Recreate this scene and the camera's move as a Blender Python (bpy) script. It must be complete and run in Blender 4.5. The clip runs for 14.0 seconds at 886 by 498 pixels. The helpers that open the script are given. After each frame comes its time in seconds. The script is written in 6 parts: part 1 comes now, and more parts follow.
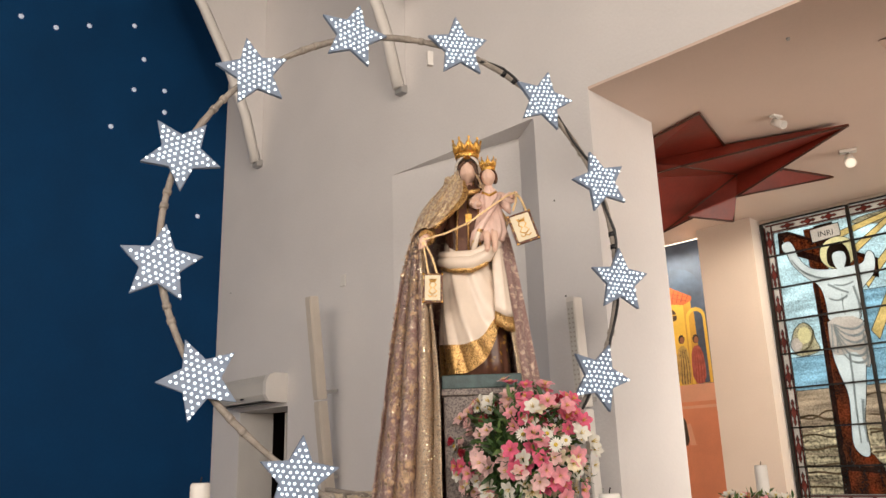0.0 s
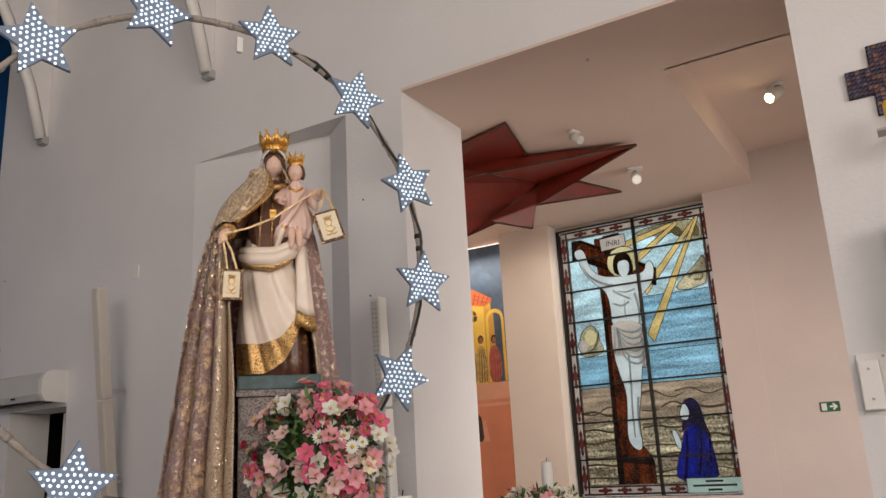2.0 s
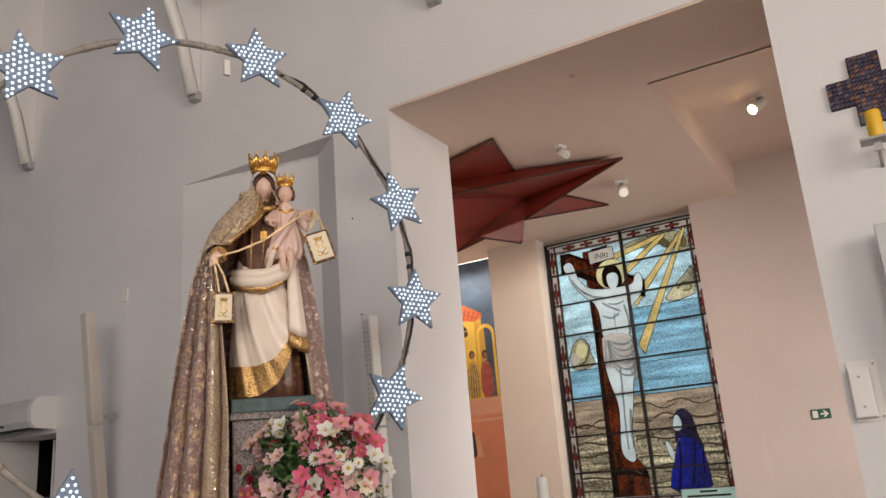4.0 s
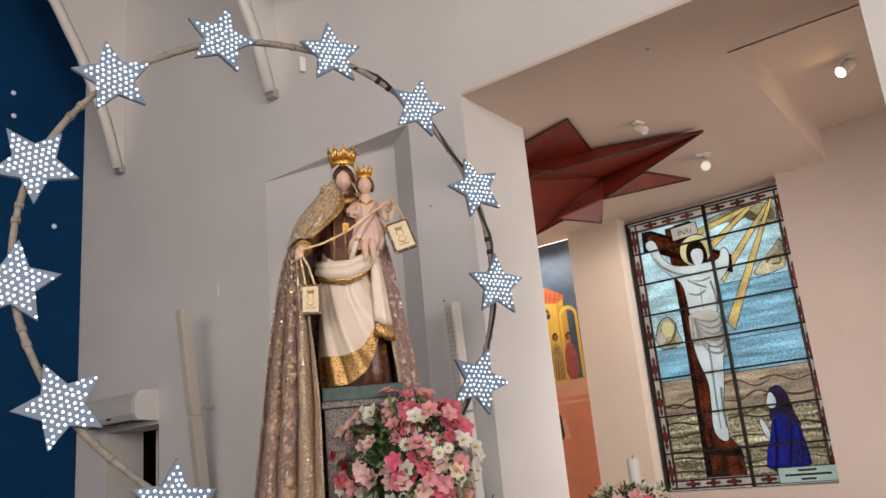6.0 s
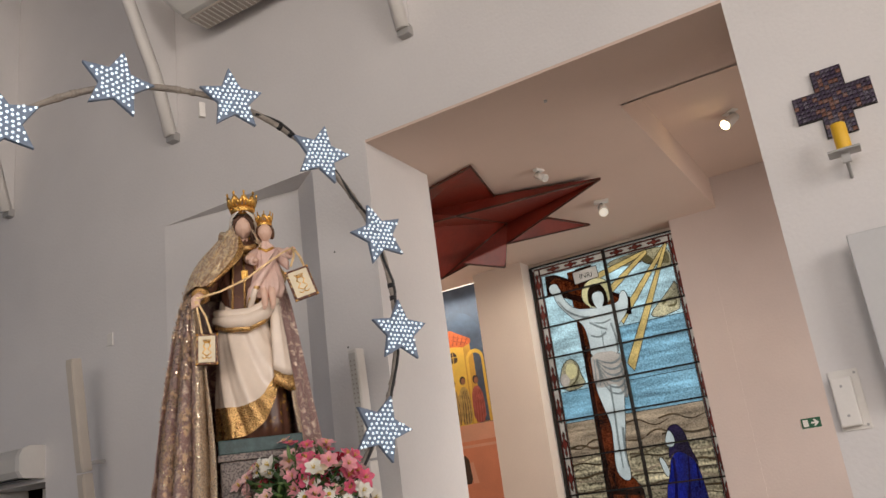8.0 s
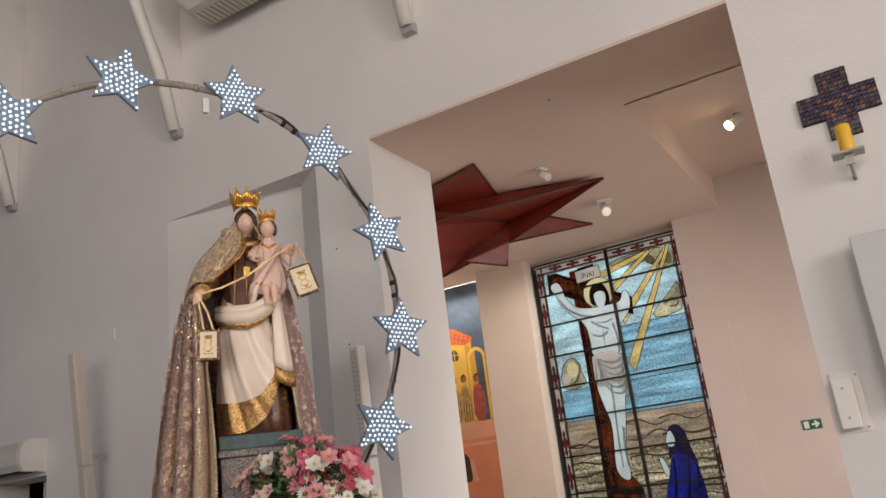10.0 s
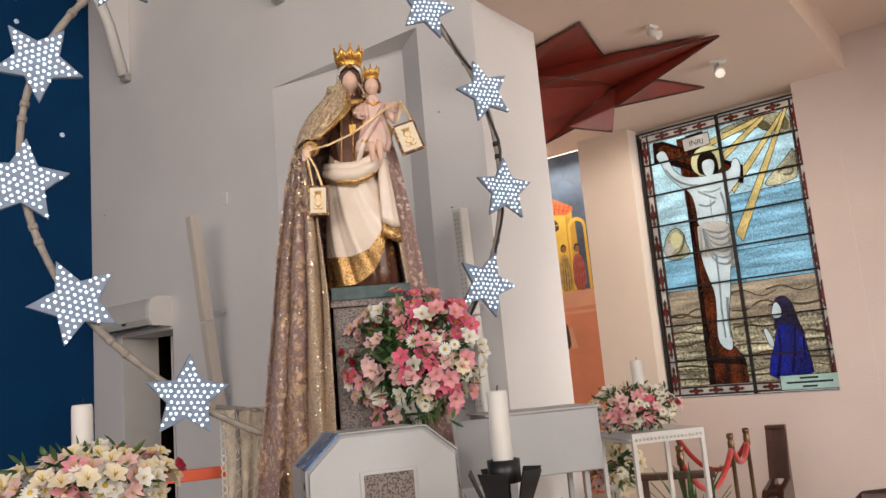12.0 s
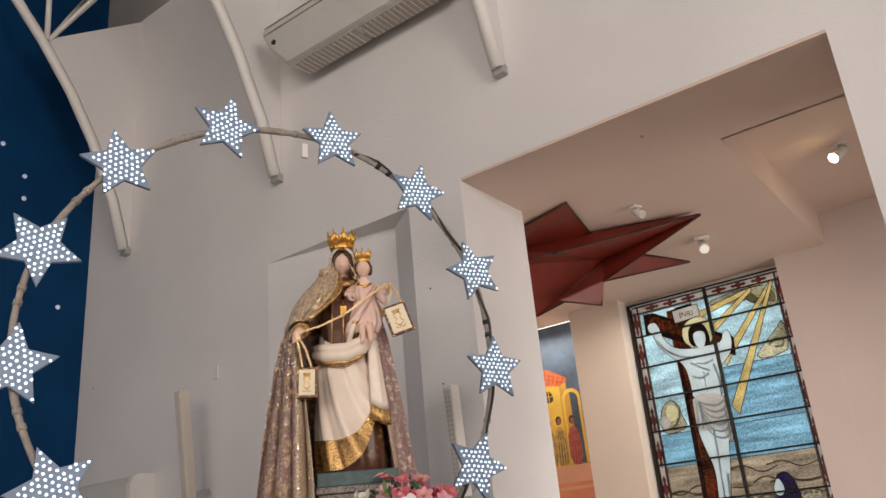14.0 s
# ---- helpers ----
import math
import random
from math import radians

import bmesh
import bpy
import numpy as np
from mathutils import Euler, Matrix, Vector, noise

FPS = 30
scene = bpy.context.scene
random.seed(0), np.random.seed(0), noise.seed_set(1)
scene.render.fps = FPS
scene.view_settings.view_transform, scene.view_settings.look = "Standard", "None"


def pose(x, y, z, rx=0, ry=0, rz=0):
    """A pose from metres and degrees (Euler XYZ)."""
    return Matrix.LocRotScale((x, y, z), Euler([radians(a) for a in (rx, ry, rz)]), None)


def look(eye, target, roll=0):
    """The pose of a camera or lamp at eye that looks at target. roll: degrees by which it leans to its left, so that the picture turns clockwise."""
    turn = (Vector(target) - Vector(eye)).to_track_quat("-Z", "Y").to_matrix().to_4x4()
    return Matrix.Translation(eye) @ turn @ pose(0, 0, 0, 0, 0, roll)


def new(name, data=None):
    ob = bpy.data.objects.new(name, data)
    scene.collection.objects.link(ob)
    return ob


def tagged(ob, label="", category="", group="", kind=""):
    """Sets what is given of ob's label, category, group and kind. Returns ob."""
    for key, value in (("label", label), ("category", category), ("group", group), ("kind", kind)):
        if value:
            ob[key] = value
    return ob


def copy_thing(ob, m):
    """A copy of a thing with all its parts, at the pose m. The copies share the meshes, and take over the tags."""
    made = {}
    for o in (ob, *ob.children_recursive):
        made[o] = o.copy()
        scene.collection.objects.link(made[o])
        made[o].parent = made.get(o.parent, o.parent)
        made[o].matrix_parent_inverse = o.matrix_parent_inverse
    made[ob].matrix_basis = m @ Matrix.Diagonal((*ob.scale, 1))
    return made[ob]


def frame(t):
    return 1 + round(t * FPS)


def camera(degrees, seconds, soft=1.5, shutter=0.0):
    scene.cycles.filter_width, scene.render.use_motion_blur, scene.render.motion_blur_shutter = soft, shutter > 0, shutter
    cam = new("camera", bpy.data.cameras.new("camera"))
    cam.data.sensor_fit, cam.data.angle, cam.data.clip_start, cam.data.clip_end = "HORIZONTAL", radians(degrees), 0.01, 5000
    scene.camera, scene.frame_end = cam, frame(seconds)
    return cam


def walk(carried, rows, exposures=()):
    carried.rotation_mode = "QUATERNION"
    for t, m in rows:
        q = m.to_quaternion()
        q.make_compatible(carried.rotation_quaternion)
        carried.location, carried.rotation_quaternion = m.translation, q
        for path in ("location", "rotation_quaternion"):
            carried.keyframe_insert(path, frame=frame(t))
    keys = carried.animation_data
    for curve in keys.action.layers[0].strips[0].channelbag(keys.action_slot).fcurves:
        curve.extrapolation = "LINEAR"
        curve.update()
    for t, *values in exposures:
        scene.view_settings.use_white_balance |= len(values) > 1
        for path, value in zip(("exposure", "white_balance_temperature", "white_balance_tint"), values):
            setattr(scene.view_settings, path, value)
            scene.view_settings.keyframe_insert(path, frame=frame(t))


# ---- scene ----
# camera: seconds, place in metres, yaw, pitch, roll in degrees; held in the hand, hardly moving from its spot
cam = camera(57.76, 14.0)
PATH = (
    (0, -0.001, -0.023, 1.613, 45.11, 15.52, 1.67),
    (0.5, -0.006, -0.003, 1.608, 40.19, 14.95, 2.63),
    (1, -0.023, 0.013, 1.608, 37.20, 14.22, 2.67),
    (1.5, -0.013, 0.017, 1.615, 34.47, 14.14, 2.59),
    (2, -0.006, 0.019, 1.636, 31.44, 14.73, 2.92),
    (2.2, 0.001, 0.018, 1.640, 30.60, 14.97, 3.25),
    (4.3, -0.012, -0.010, 1.650, 31.36, 15.89, 4.67),
    (4.5, -0.010, -0.015, 1.651, 32.77, 15.59, 4.59),
    (5, -0.009, -0.023, 1.651, 34.71, 15.34, 4.89),
    (5.5, -0.008, -0.024, 1.649, 36.31, 15.26, 5.17),
    (6, -0.013, -0.019, 1.654, 36.95, 15.13, 5.25),
    (6.5, 0.001, -0.014, 1.657, 37.07, 15.22, 5.36),
    (7, 0.033, -0.021, 1.672, 36.46, 17.53, 5.70),
    (7.5, 0.034, -0.004, 1.671, 32.65, 17.60, 6.98),
    (7.7, 0.038, -0.009, 1.666, 31.61, 17.60, 7.32),
    (9.8, 0.047, -0.019, 1.661, 29.54, 17.30, 7.04),
    (10, 0.043, -0.013, 1.666, 30.88, 17.33, 6.67),
    (10.5, 0.033, -0.003, 1.675, 35.00, 17.02, 5.71),
    (11, 0.002, -0.022, 1.618, 36.48, 13.77, 5.22),
    (11.5, -0.017, -0.011, 1.583, 37.06, 10.43, 5.03),
    (12, -0.014, -0.006, 1.580, 37.61, 9.28, 4.91),
    (12.5, 0.000, 0.000, 1.600, 37.81, 9.39, 4.76),
    (13, 0.022, -0.016, 1.627, 37.65, 13.56, 4.65),
    (13.5, 0.039, -0.014, 1.635, 37.47, 18.44, 4.67),
    (14, 0.046, -0.028, 1.650, 37.28, 20.90, 5.01),
)
walk(cam, [(t, pose(x, y, z, 90 + p, r, w)) for t, x, y, z, w, p, r in PATH], ((0, 0.32, 6950, 10), (0.6, 0.24, 6780, 10), (1.4, 0.04, 6560, 10), (2, -0.17, 6500, 10), (4.4, -0.05, 6500, 10), (5, 0.0, 6500, 10), (7, -0.08, 6500, 10), (7.7, -0.21, 6500, 10), (9.8, -0.2, 6500, 10), (10.5, -0.08, 6500, 10), (11.3, 0.11, 6500, 10), (12.5, 0.17, 6500, 10), (13.2, 0.05, 6500, 10), (14, -0.07, 6500, 10)))

# ---- world and daylight ----
world = bpy.data.worlds.new("sky")
scene.world = world
world.use_nodes = True
wn = world.node_tree.nodes
sky = wn.new("ShaderNodeTexSky")
sky.sky_type, sky.sun_disc = "NISHITA", False
sky.sun_elevation, sky.sun_rotation = radians(48), radians(200)
world.node_tree.links.new(sky.outputs[0], wn["Background"].inputs[0])
wn["Background"].inputs[1].default_value = 0.1
scene.view_settings.exposure = 0.0


def area_lamp(name, m, sx, sy, watts, colour):
    data = bpy.data.lights.new(name, "AREA")
    data.shape, data.size, data.size_y, data.energy, data.color = "RECTANGLE", sx, sy, watts, colour
    ob = new(name, data)
    ob.matrix_world = m
    return ob


def spot_lamp(name, eye, target, watts, colour, angle=60, size=0.05):
    data = bpy.data.lights.new(name, "SPOT")
    data.energy, data.color, data.spot_size, data.spot_blend, data.shadow_soft_size = watts, colour, radians(angle), 0.6, size
    ob = new(name, data)
    ob.matrix_world = look(eye, target)
    return ob


# daylight from nave windows assumed out of view, and through the stained glass window
DAY = (1.0, 0.89, 0.815)
for wx, watts in ((-5.5, 20), (-1.0, 172), (3.5, 320)):
    area_lamp("assumed_window_light", look((wx, -7.9, 4.6), (wx, 4.4, 3.0)), 3.2, 3.4, watts, DAY)
area_lamp("assumed_window_light", look((7.9, -2.0, 4.4), (-4.0, 1.5, 2.6)), 4.5, 3.4, 430, (1.0, 0.92, 0.86))
area_lamp("stained_glass_daylight", look((-2.6, 9.5, 2.9), (-2.6, 8.0, 2.55)), 2.4, 3.6, 56, (0.93, 0.97, 1.0))
# added fill from the chapel's right side; no window stands there
area_lamp("chapel_fill", look((1.9, 6.3, 1.5), (-3.0, 6.7, 1.35)), 2.4, 2.0, 54, (1.0, 0.94, 0.88)).data.spread = radians(110)
# lamps that show: the chapel's spotlights and the strip over the painting
spot_lamp("spot_bulb", (-0.79, 6.68, 4.37), (-2.2, 7.3, 0.6), 26, (1.0, 0.78, 0.5), 95)
spot_lamp("spot_bulb", (-2.07, 7.0, 3.98), (-4.1, 8.6, 2.1), 120, (1.0, 0.87, 0.72), 80)
area_lamp("strip_light", look((-4.8, 8.62, 4.1), (-4.8, 8.9, 2.5)), 1.1, 0.05, 13, (1.0, 0.93, 0.8))


# ---- materials ----
def mat(name, colour, rough=0.6, metal=0.0, vary=0.12, scale=6.0, fine=60.0, bump=0.15, spec=0.5, emit=0.0, sheen=0.0, speckle=None, trans=0.0):
    """A plain surface with broad stains and fine grain in colour, gloss and relief."""
    m = bpy.data.materials.new(name)
    m.use_nodes = True
    nt = m.node_tree
    n, link = nt.nodes, nt.links.new
    b = n["Principled BSDF"]
    geo = n.new("ShaderNodeTexCoord")
    n1, n2 = n.new("ShaderNodeTexNoise"), n.new("ShaderNodeTexNoise")
    n1.inputs["Scale"].default_value, n2.inputs["Scale"].default_value = scale, fine
    n1.inputs["Detail"].default_value, n2.inputs["Detail"].default_value = 5, 3
    link(geo.outputs["Object"], n1.inputs["Vector"])
    link(geo.outputs["Object"], n2.inputs["Vector"])
    add = n.new("ShaderNodeMath")
    add.operation = "MULTIPLY_ADD"
    add.inputs[1].default_value = 0.35
    link(n2.outputs["Fac"], add.inputs[0])
    link(n1.outputs["Fac"], add.inputs[2])
    ramp = n.new("ShaderNodeMapRange")
    ramp.inputs["From Min"].default_value, ramp.inputs["From Max"].default_value = 0.4, 0.95
    ramp.inputs["To Min"].default_value, ramp.inputs["To Max"].default_value = 1 - vary, 1 + vary
    link(add.outputs[0], ramp.inputs["Value"])
    mul = n.new("ShaderNodeVectorMath")
    mul.operation = "SCALE"
    mul.inputs[0].default_value = colour
    link(ramp.outputs[0], mul.inputs["Scale"])
    out = mul.outputs[0]
    if speckle:
        vor = n.new("ShaderNodeTexVoronoi")
        vor.inputs["Scale"].default_value = speckle[0]
        link(geo.outputs["Object"], vor.inputs["Vector"])
        cr = n.new("ShaderNodeValToRGB")
        cr.color_ramp.elements[0].position, cr.color_ramp.elements[1].position = speckle[2], speckle[2] + 0.15
        mix = n.new("ShaderNodeMix")
        mix.data_type = "RGBA"
        sep = n.new("ShaderNodeSeparateColor")
        link(vor.outputs["Color"], sep.inputs[0])
        link(sep.outputs[0], cr.inputs[0])
        link(cr.outputs[0], mix.inputs["Factor"])
        link(out, mix.inputs["A"])
        mix.inputs["B"].default_value = (*speckle[1], 1)
        out = mix.outputs["Result"]
    link(out, b.inputs["Base Color"])
    b.inputs["Roughness"].default_value, b.inputs["Metallic"].default_value = rough, metal
    b.inputs["Specular IOR Level"].default_value = spec
    if sheen:
        b.inputs["Sheen Weight"].default_value = sheen
    if emit:
        link(out, b.inputs["Emission Color"])
        b.inputs["Emission Strength"].default_value = emit
    rr = n.new("ShaderNodeMapRange")
    rr.inputs["To Min"].default_value, rr.inputs["To Max"].default_value = max(rough - 0.12, 0.03), min(rough + 0.12, 1)
    link(n1.outputs["Fac"], rr.inputs["Value"])
    link(rr.outputs[0], b.inputs["Roughness"])
    if bump:
        bp = n.new("ShaderNodeBump")
        bp.inputs["Strength"].default_value, bp.inputs["Distance"].default_value = bump, 0.01
        link(n2.outputs["Fac"], bp.inputs["Height"])
        link(bp.outputs[0], b.inputs["Normal"])
    if trans:
        tr, ms = n.new("ShaderNodeBsdfTranslucent"), n.new("ShaderNodeMixShader")
        link(out, tr.inputs["Color"])
        ms.inputs[0].default_value = trans
        link(b.outputs[0], ms.inputs[1])
        link(tr.outputs[0], ms.inputs[2])
        link(ms.outputs[0], n["Material Output"].inputs["Surface"])
    return m


WALL = mat("white_plaster", (0.75, 0.725, 0.715), 0.75, vary=0.05, scale=1.3, fine=45, bump=0.22)
CREAM = mat("cream_plaster", (0.79, 0.68, 0.595), 0.75, vary=0.05, scale=1.5, fine=50, bump=0.2)
PINKWALL = mat("pale_pink_plaster", (0.66, 0.555, 0.51), 0.75, vary=0.05, scale=1.5, fine=50, bump=0.2)
CEIL = mat("ceiling_paint", (0.70, 0.55, 0.465), 0.8, vary=0.04, scale=1.5, fine=50, bump=0.12)
BLUE = mat("deep_blue_paint", (0.003, 0.044, 0.132), 0.75, vary=0.16, scale=1.4, fine=40, bump=0.15, spec=0.12)
WHITEPAINT = mat("white_enamel", (0.78, 0.75, 0.71), 0.4, vary=0.05, scale=4, bump=0.05)
STEELGREY = mat("roof_steel_grey", (0.42, 0.41, 0.40), 0.5, 0.2, vary=0.1)
ROOF = mat("roof_sheeting", (0.34, 0.32, 0.30), 0.6, vary=0.15, scale=2)
FLOOR = mat("polished_floor_stone", (0.50, 0.46, 0.41), 0.25, vary=0.12, scale=3, fine=80, bump=0.03, speckle=(90, (0.3, 0.26, 0.22), 0.7))
UNLITROOM = mat("unlit_room_dark_brown", (0.045, 0.025, 0.02), 0.45, vary=0.2, scale=5)
REDWOOD = mat("red_brown_varnished_wood", (0.20, 0.024, 0.013), 0.45, vary=0.3, scale=3, fine=30, bump=0.06)
PEWWOOD = mat("dark_pew_wood", (0.065, 0.022, 0.012), 0.35, vary=0.3, scale=4, fine=40, bump=0.08)
GREYPLASTIC = mat("pale_grey_plastic", (0.62, 0.60, 0.56), 0.4, vary=0.05, scale=4, bump=0.04)
GRILLE = mat("taupe_grille", (0.42, 0.37, 0.32), 0.5, vary=0.1, scale=8)
BEIGE = mat("cream_speaker_paint", (0.60, 0.54, 0.47), 0.5, vary=0.06, scale=5, bump=0.05)
BLACK = mat("black_metal", (0.012, 0.012, 0.013), 0.38, 0.0, vary=0.2, scale=10, bump=0.05)
BRANCH = mat("weathered_pole", (0.34, 0.30, 0.26), 0.6, vary=0.35, scale=14, fine=90, bump=0.5)
STARGREY = mat("blue_grey_star_board", (0.21, 0.27, 0.37), 0.5, vary=0.1, scale=12, bump=0.08)
LED = mat("lit_white_led", (0.80, 0.92, 1.0), 0.3, vary=0.02, emit=1.15, bump=0)
DOTLED = mat("tiny_wall_light", (0.7, 0.8, 1.0), 0.3, vary=0.02, emit=0.12, bump=0)
BULB = mat("lit_warm_bulb", (1.0, 0.78, 0.40), 0.3, vary=0.0, emit=30, bump=0)
DIM = mat("dim_lamp_glass", (0.9, 0.84, 0.72), 0.3, vary=0.02, emit=0.5, bump=0)
STRIP = mat("lit_light_strip", (1.0, 0.97, 0.88), 0.3, vary=0.0, emit=2.2, bump=0)
GOLD = mat("worn_gold_leaf", (0.85, 0.50, 0.13), 0.3, 0.9, vary=0.25, scale=18, fine=120, bump=0.35)
GRANITE = mat("brown_grey_granite", (0.25, 0.205, 0.18), 0.35, vary=0.15, scale=8, speckle=(170, (0.09, 0.07, 0.065), 0.55), bump=0.05)
TEAL = mat("teal_marbled_plinth", (0.045, 0.085, 0.085), 0.4, vary=0.5, scale=22, fine=110, bump=0.1)
WAX = mat("white_candle_wax", (0.82, 0.79, 0.74), 0.45, vary=0.04, scale=12, bump=0.05, trans=0.15)
YELLOWWAX = mat("yellow_candle_wax", (0.85, 0.50, 0.03), 0.45, vary=0.08, scale=12, bump=0.05)
WICK = mat("burnt_wick", (0.02, 0.015, 0.012), 0.9, vary=0.1)
ORANGE = mat("orange_red_paint", (0.72, 0.10, 0.03), 0.4, vary=0.08, scale=8)
ROPE = mat("red_velvet_rope", (0.45, 0.02, 0.015), 0.8, vary=0.2, scale=20, sheen=0.4)
POST = mat("dark_bronze_post", (0.16, 0.09, 0.05), 0.3, 0.8, vary=0.15)
LACE = mat("cream_lace", (0.80, 0.70, 0.55), 0.9, vary=0.25, scale=30, fine=160, bump=0.4, trans=0.2)
LEAD = mat("dark_lead_came", (0.02, 0.018, 0.016), 0.5, 0.4, vary=0.2)
GREEN = mat("exit_sign_green", (0.01, 0.10, 0.045), 0.4, vary=0.05)
PANELWHITE = mat("satin_white_panel", (0.52, 0.52, 0.52), 0.35, vary=0.05, scale=3, bump=0.03)
PANELGREY = mat("satin_grey_panel", (0.43, 0.43, 0.43), 0.35, vary=0.06, scale=3, bump=0.03)
# plain steel; the blue it reflects is put into its colour
STEELREFLECT = mat("blue_steel_edge", (0.14, 0.28, 0.52), 0.3, 0.6, vary=0.1, scale=6)


# ---- helpers for meshes ----
def box(bm, lo, hi, mi=0, bevel=0.0):
    vs = [bm.verts.new((x, y, z)) for z in (lo[2], hi[2]) for y in (lo[1], hi[1]) for x in (lo[0], hi[0])]
    fs = [bm.faces.new([vs[i] for i in q]) for q in ((0, 2, 3, 1), (4, 5, 7, 6), (0, 1, 5, 4), (2, 6, 7, 3), (0, 4, 6, 2), (1, 3, 7, 5))]
    for f in fs:
        f.material_index = mi
    if bevel:
        es = list({e for f in fs for e in f.edges})
        bmesh.ops.bevel(bm, geom=es, offset=bevel, segments=2, affect="EDGES", profile=0.6)
    return bm


def prism(bm, pts, offset, mi=0):
    """A polygon of 3D points, swept by an offset."""
    off = Vector(offset)
    a = [bm.verts.new(p) for p in pts]
    b = [bm.verts.new(Vector(p) + off) for p in pts]
    fs = [bm.faces.new(a), bm.faces.new(b[::-1])]
    for i in range(len(a)):
        j = (i + 1) % len(a)
        fs.append(bm.faces.new((a[j], a[i], b[i], b[j])))
    for f in fs:
        f.material_index = mi
    bmesh.ops.recalc_face_normals(bm, faces=fs)
    return bm


def tube(bm, path, radii, n=10, mi=0, smooth=True, closed=False):
    """A round bar along a path of points; radii is one number or one for each point."""
    path = [Vector(p) for p in path]
    k = len(path)
    if not hasattr(radii, "__len__"):
        radii = [radii] * k
    rings = []
    side = None
    for i, p in enumerate(path):
        a = path[(i - 1) % k] if closed or i else p
        b = path[(i + 1) % k] if closed or i < k - 1 else p
        d = (b - a).normalized()
        if side is None:
            side = d.orthogonal().normalized()
        side = (side - d * side.dot(d)).normalized()
        up = d.cross(side)
        rings.append([bm.verts.new(p + (side * math.cos(2 * math.pi * j / n) + up * math.sin(2 * math.pi * j / n)) * radii[i]) for j in range(n)])
    for i in range(k if closed else k - 1):
        r0, r1 = rings[i], rings[(i + 1) % k]
        for j in range(n):
            f = bm.faces.new((r0[j], r0[(j + 1) % n], r1[(j + 1) % n], r1[j]))
            f.smooth, f.material_index = smooth, mi
    if not closed:
        for r in (rings[0][::-1], rings[-1]):
            bm.faces.new(r).material_index = mi
    return bm


def loft(bm, rings, mi=0, caps=(True, True), smooth=True, closed=True):
    """A skin over rings of points of equal count."""
    vs = [[bm.verts.new(p) for p in r] for r in rings]
    n = len(vs[0])
    for a, b in zip(vs, vs[1:]):
        for j in range(n if closed else n - 1):
            f = bm.faces.new((a[j], a[(j + 1) % n], b[(j + 1) % n], b[j]))
            f.smooth, f.material_index = smooth, mi
    if closed and caps[0]:
        bm.faces.new(vs[0][::-1]).material_index = mi
    if closed and caps[1]:
        bm.faces.new(vs[-1]).material_index = mi
    return vs


def lathe(bm, profile, n=20, mi=0, at=(0, 0, 0)):
    """Rings from (radius, height) pairs round the z axis."""
    return loft(bm, [[(at[0] + r * math.cos(2 * math.pi * j / n), at[1] + r * math.sin(2 * math.pi * j / n), at[2] + z) for j in range(n)] for r, z in profile], mi)


def mesh_of(name, bm, materials):
    me = bpy.data.meshes.new(name)
    bm.to_mesh(me)
    bm.free()
    for m in materials if isinstance(materials, (list, tuple)) else [materials]:
        me.materials.append(m)
    return me


def part(name, bm, materials, parent, label="", kind=""):
    ob = new(name, bm if isinstance(bm, bpy.types.Mesh) else mesh_of(name, bm, materials))
    ob.parent = parent
    return tagged(ob, label=label, kind=kind)


def thing(name, label, category, m=None, group=""):
    """An Empty at a thing's base."""
    ob = new(name)
    ob.empty_display_size = 0.1
    if m is not None:
        ob.matrix_world = m
    return tagged(ob, label, category, group)


def single(name, bm, materials, label, category, m=None, group="", kind=""):
    ob = new(name, mesh_of(name, bm, materials))
    if m is not None:
        ob.matrix_world = m
    return tagged(ob, label, category, group, kind)


def structure(name, bm, materials, label):
    return single(name, bm, materials, label, "structure", kind="structure")


B = bmesh.new

# ---- the setting ----
FRONT, BACKW, TOP, HEAD, CORNER = 4.4, 5.25, 7.8, 4.188, -7.88
b = B()
box(b, (-12, -9, -0.2), (9, 11, 0.0))
structure("floor", b, FLOOR, "polished speckled stone floor of the church")
# wall with the door, the shallow faceted niche and the wide opening to the chapel
b = B()
box(b, (CORNER, FRONT, 0), (-7.36, FRONT + 0.4, TOP))
box(b, (-7.36, FRONT, 2.26), (-6.5, FRONT + 0.4, TOP))
box(b, (-6.5, FRONT, 0), (-4.97, FRONT + 0.4, TOP))
prism(b, [(-4.97, FRONT, 0), (-3.70, FRONT + 0.21, 0), (-3.38, FRONT, 0), (-3.38, BACKW, 0), (-4.97, BACKW, 0)], (0, 0, 4.14))
box(b, (-4.97, FRONT, 4.14), (-3.38, BACKW, TOP))
box(b, (-3.38, FRONT, 0), (-2.885, BACKW, TOP))
box(b, (-2.885, FRONT, HEAD + 0.02), (-0.345, BACKW, TOP))
box(b, (-0.345, FRONT, 0), (0.45, BACKW, TOP))
box(b, (0.45, FRONT, HEAD), (3.4, BACKW, TOP))
box(b, (3.4, FRONT, 0), (8, BACKW, TOP))
structure("wall_north", b, WALL, "white plastered church wall with a tall niche and a wide opening")
b = B()
box(b, (CORNER - 0.3, -8, 1.12), (CORNER, FRONT + 0.4, 9.2))
structure("wall_west", b, BLUE, "deep blue painted wall dotted with tiny lights")
b = B()
box(b, (CORNER - 0.3, -8, 0), (CORNER + 0.03, FRONT, 1.12))
structure("wainscot", b, PANELGREY, "pale stone wainscot below the blue wall")
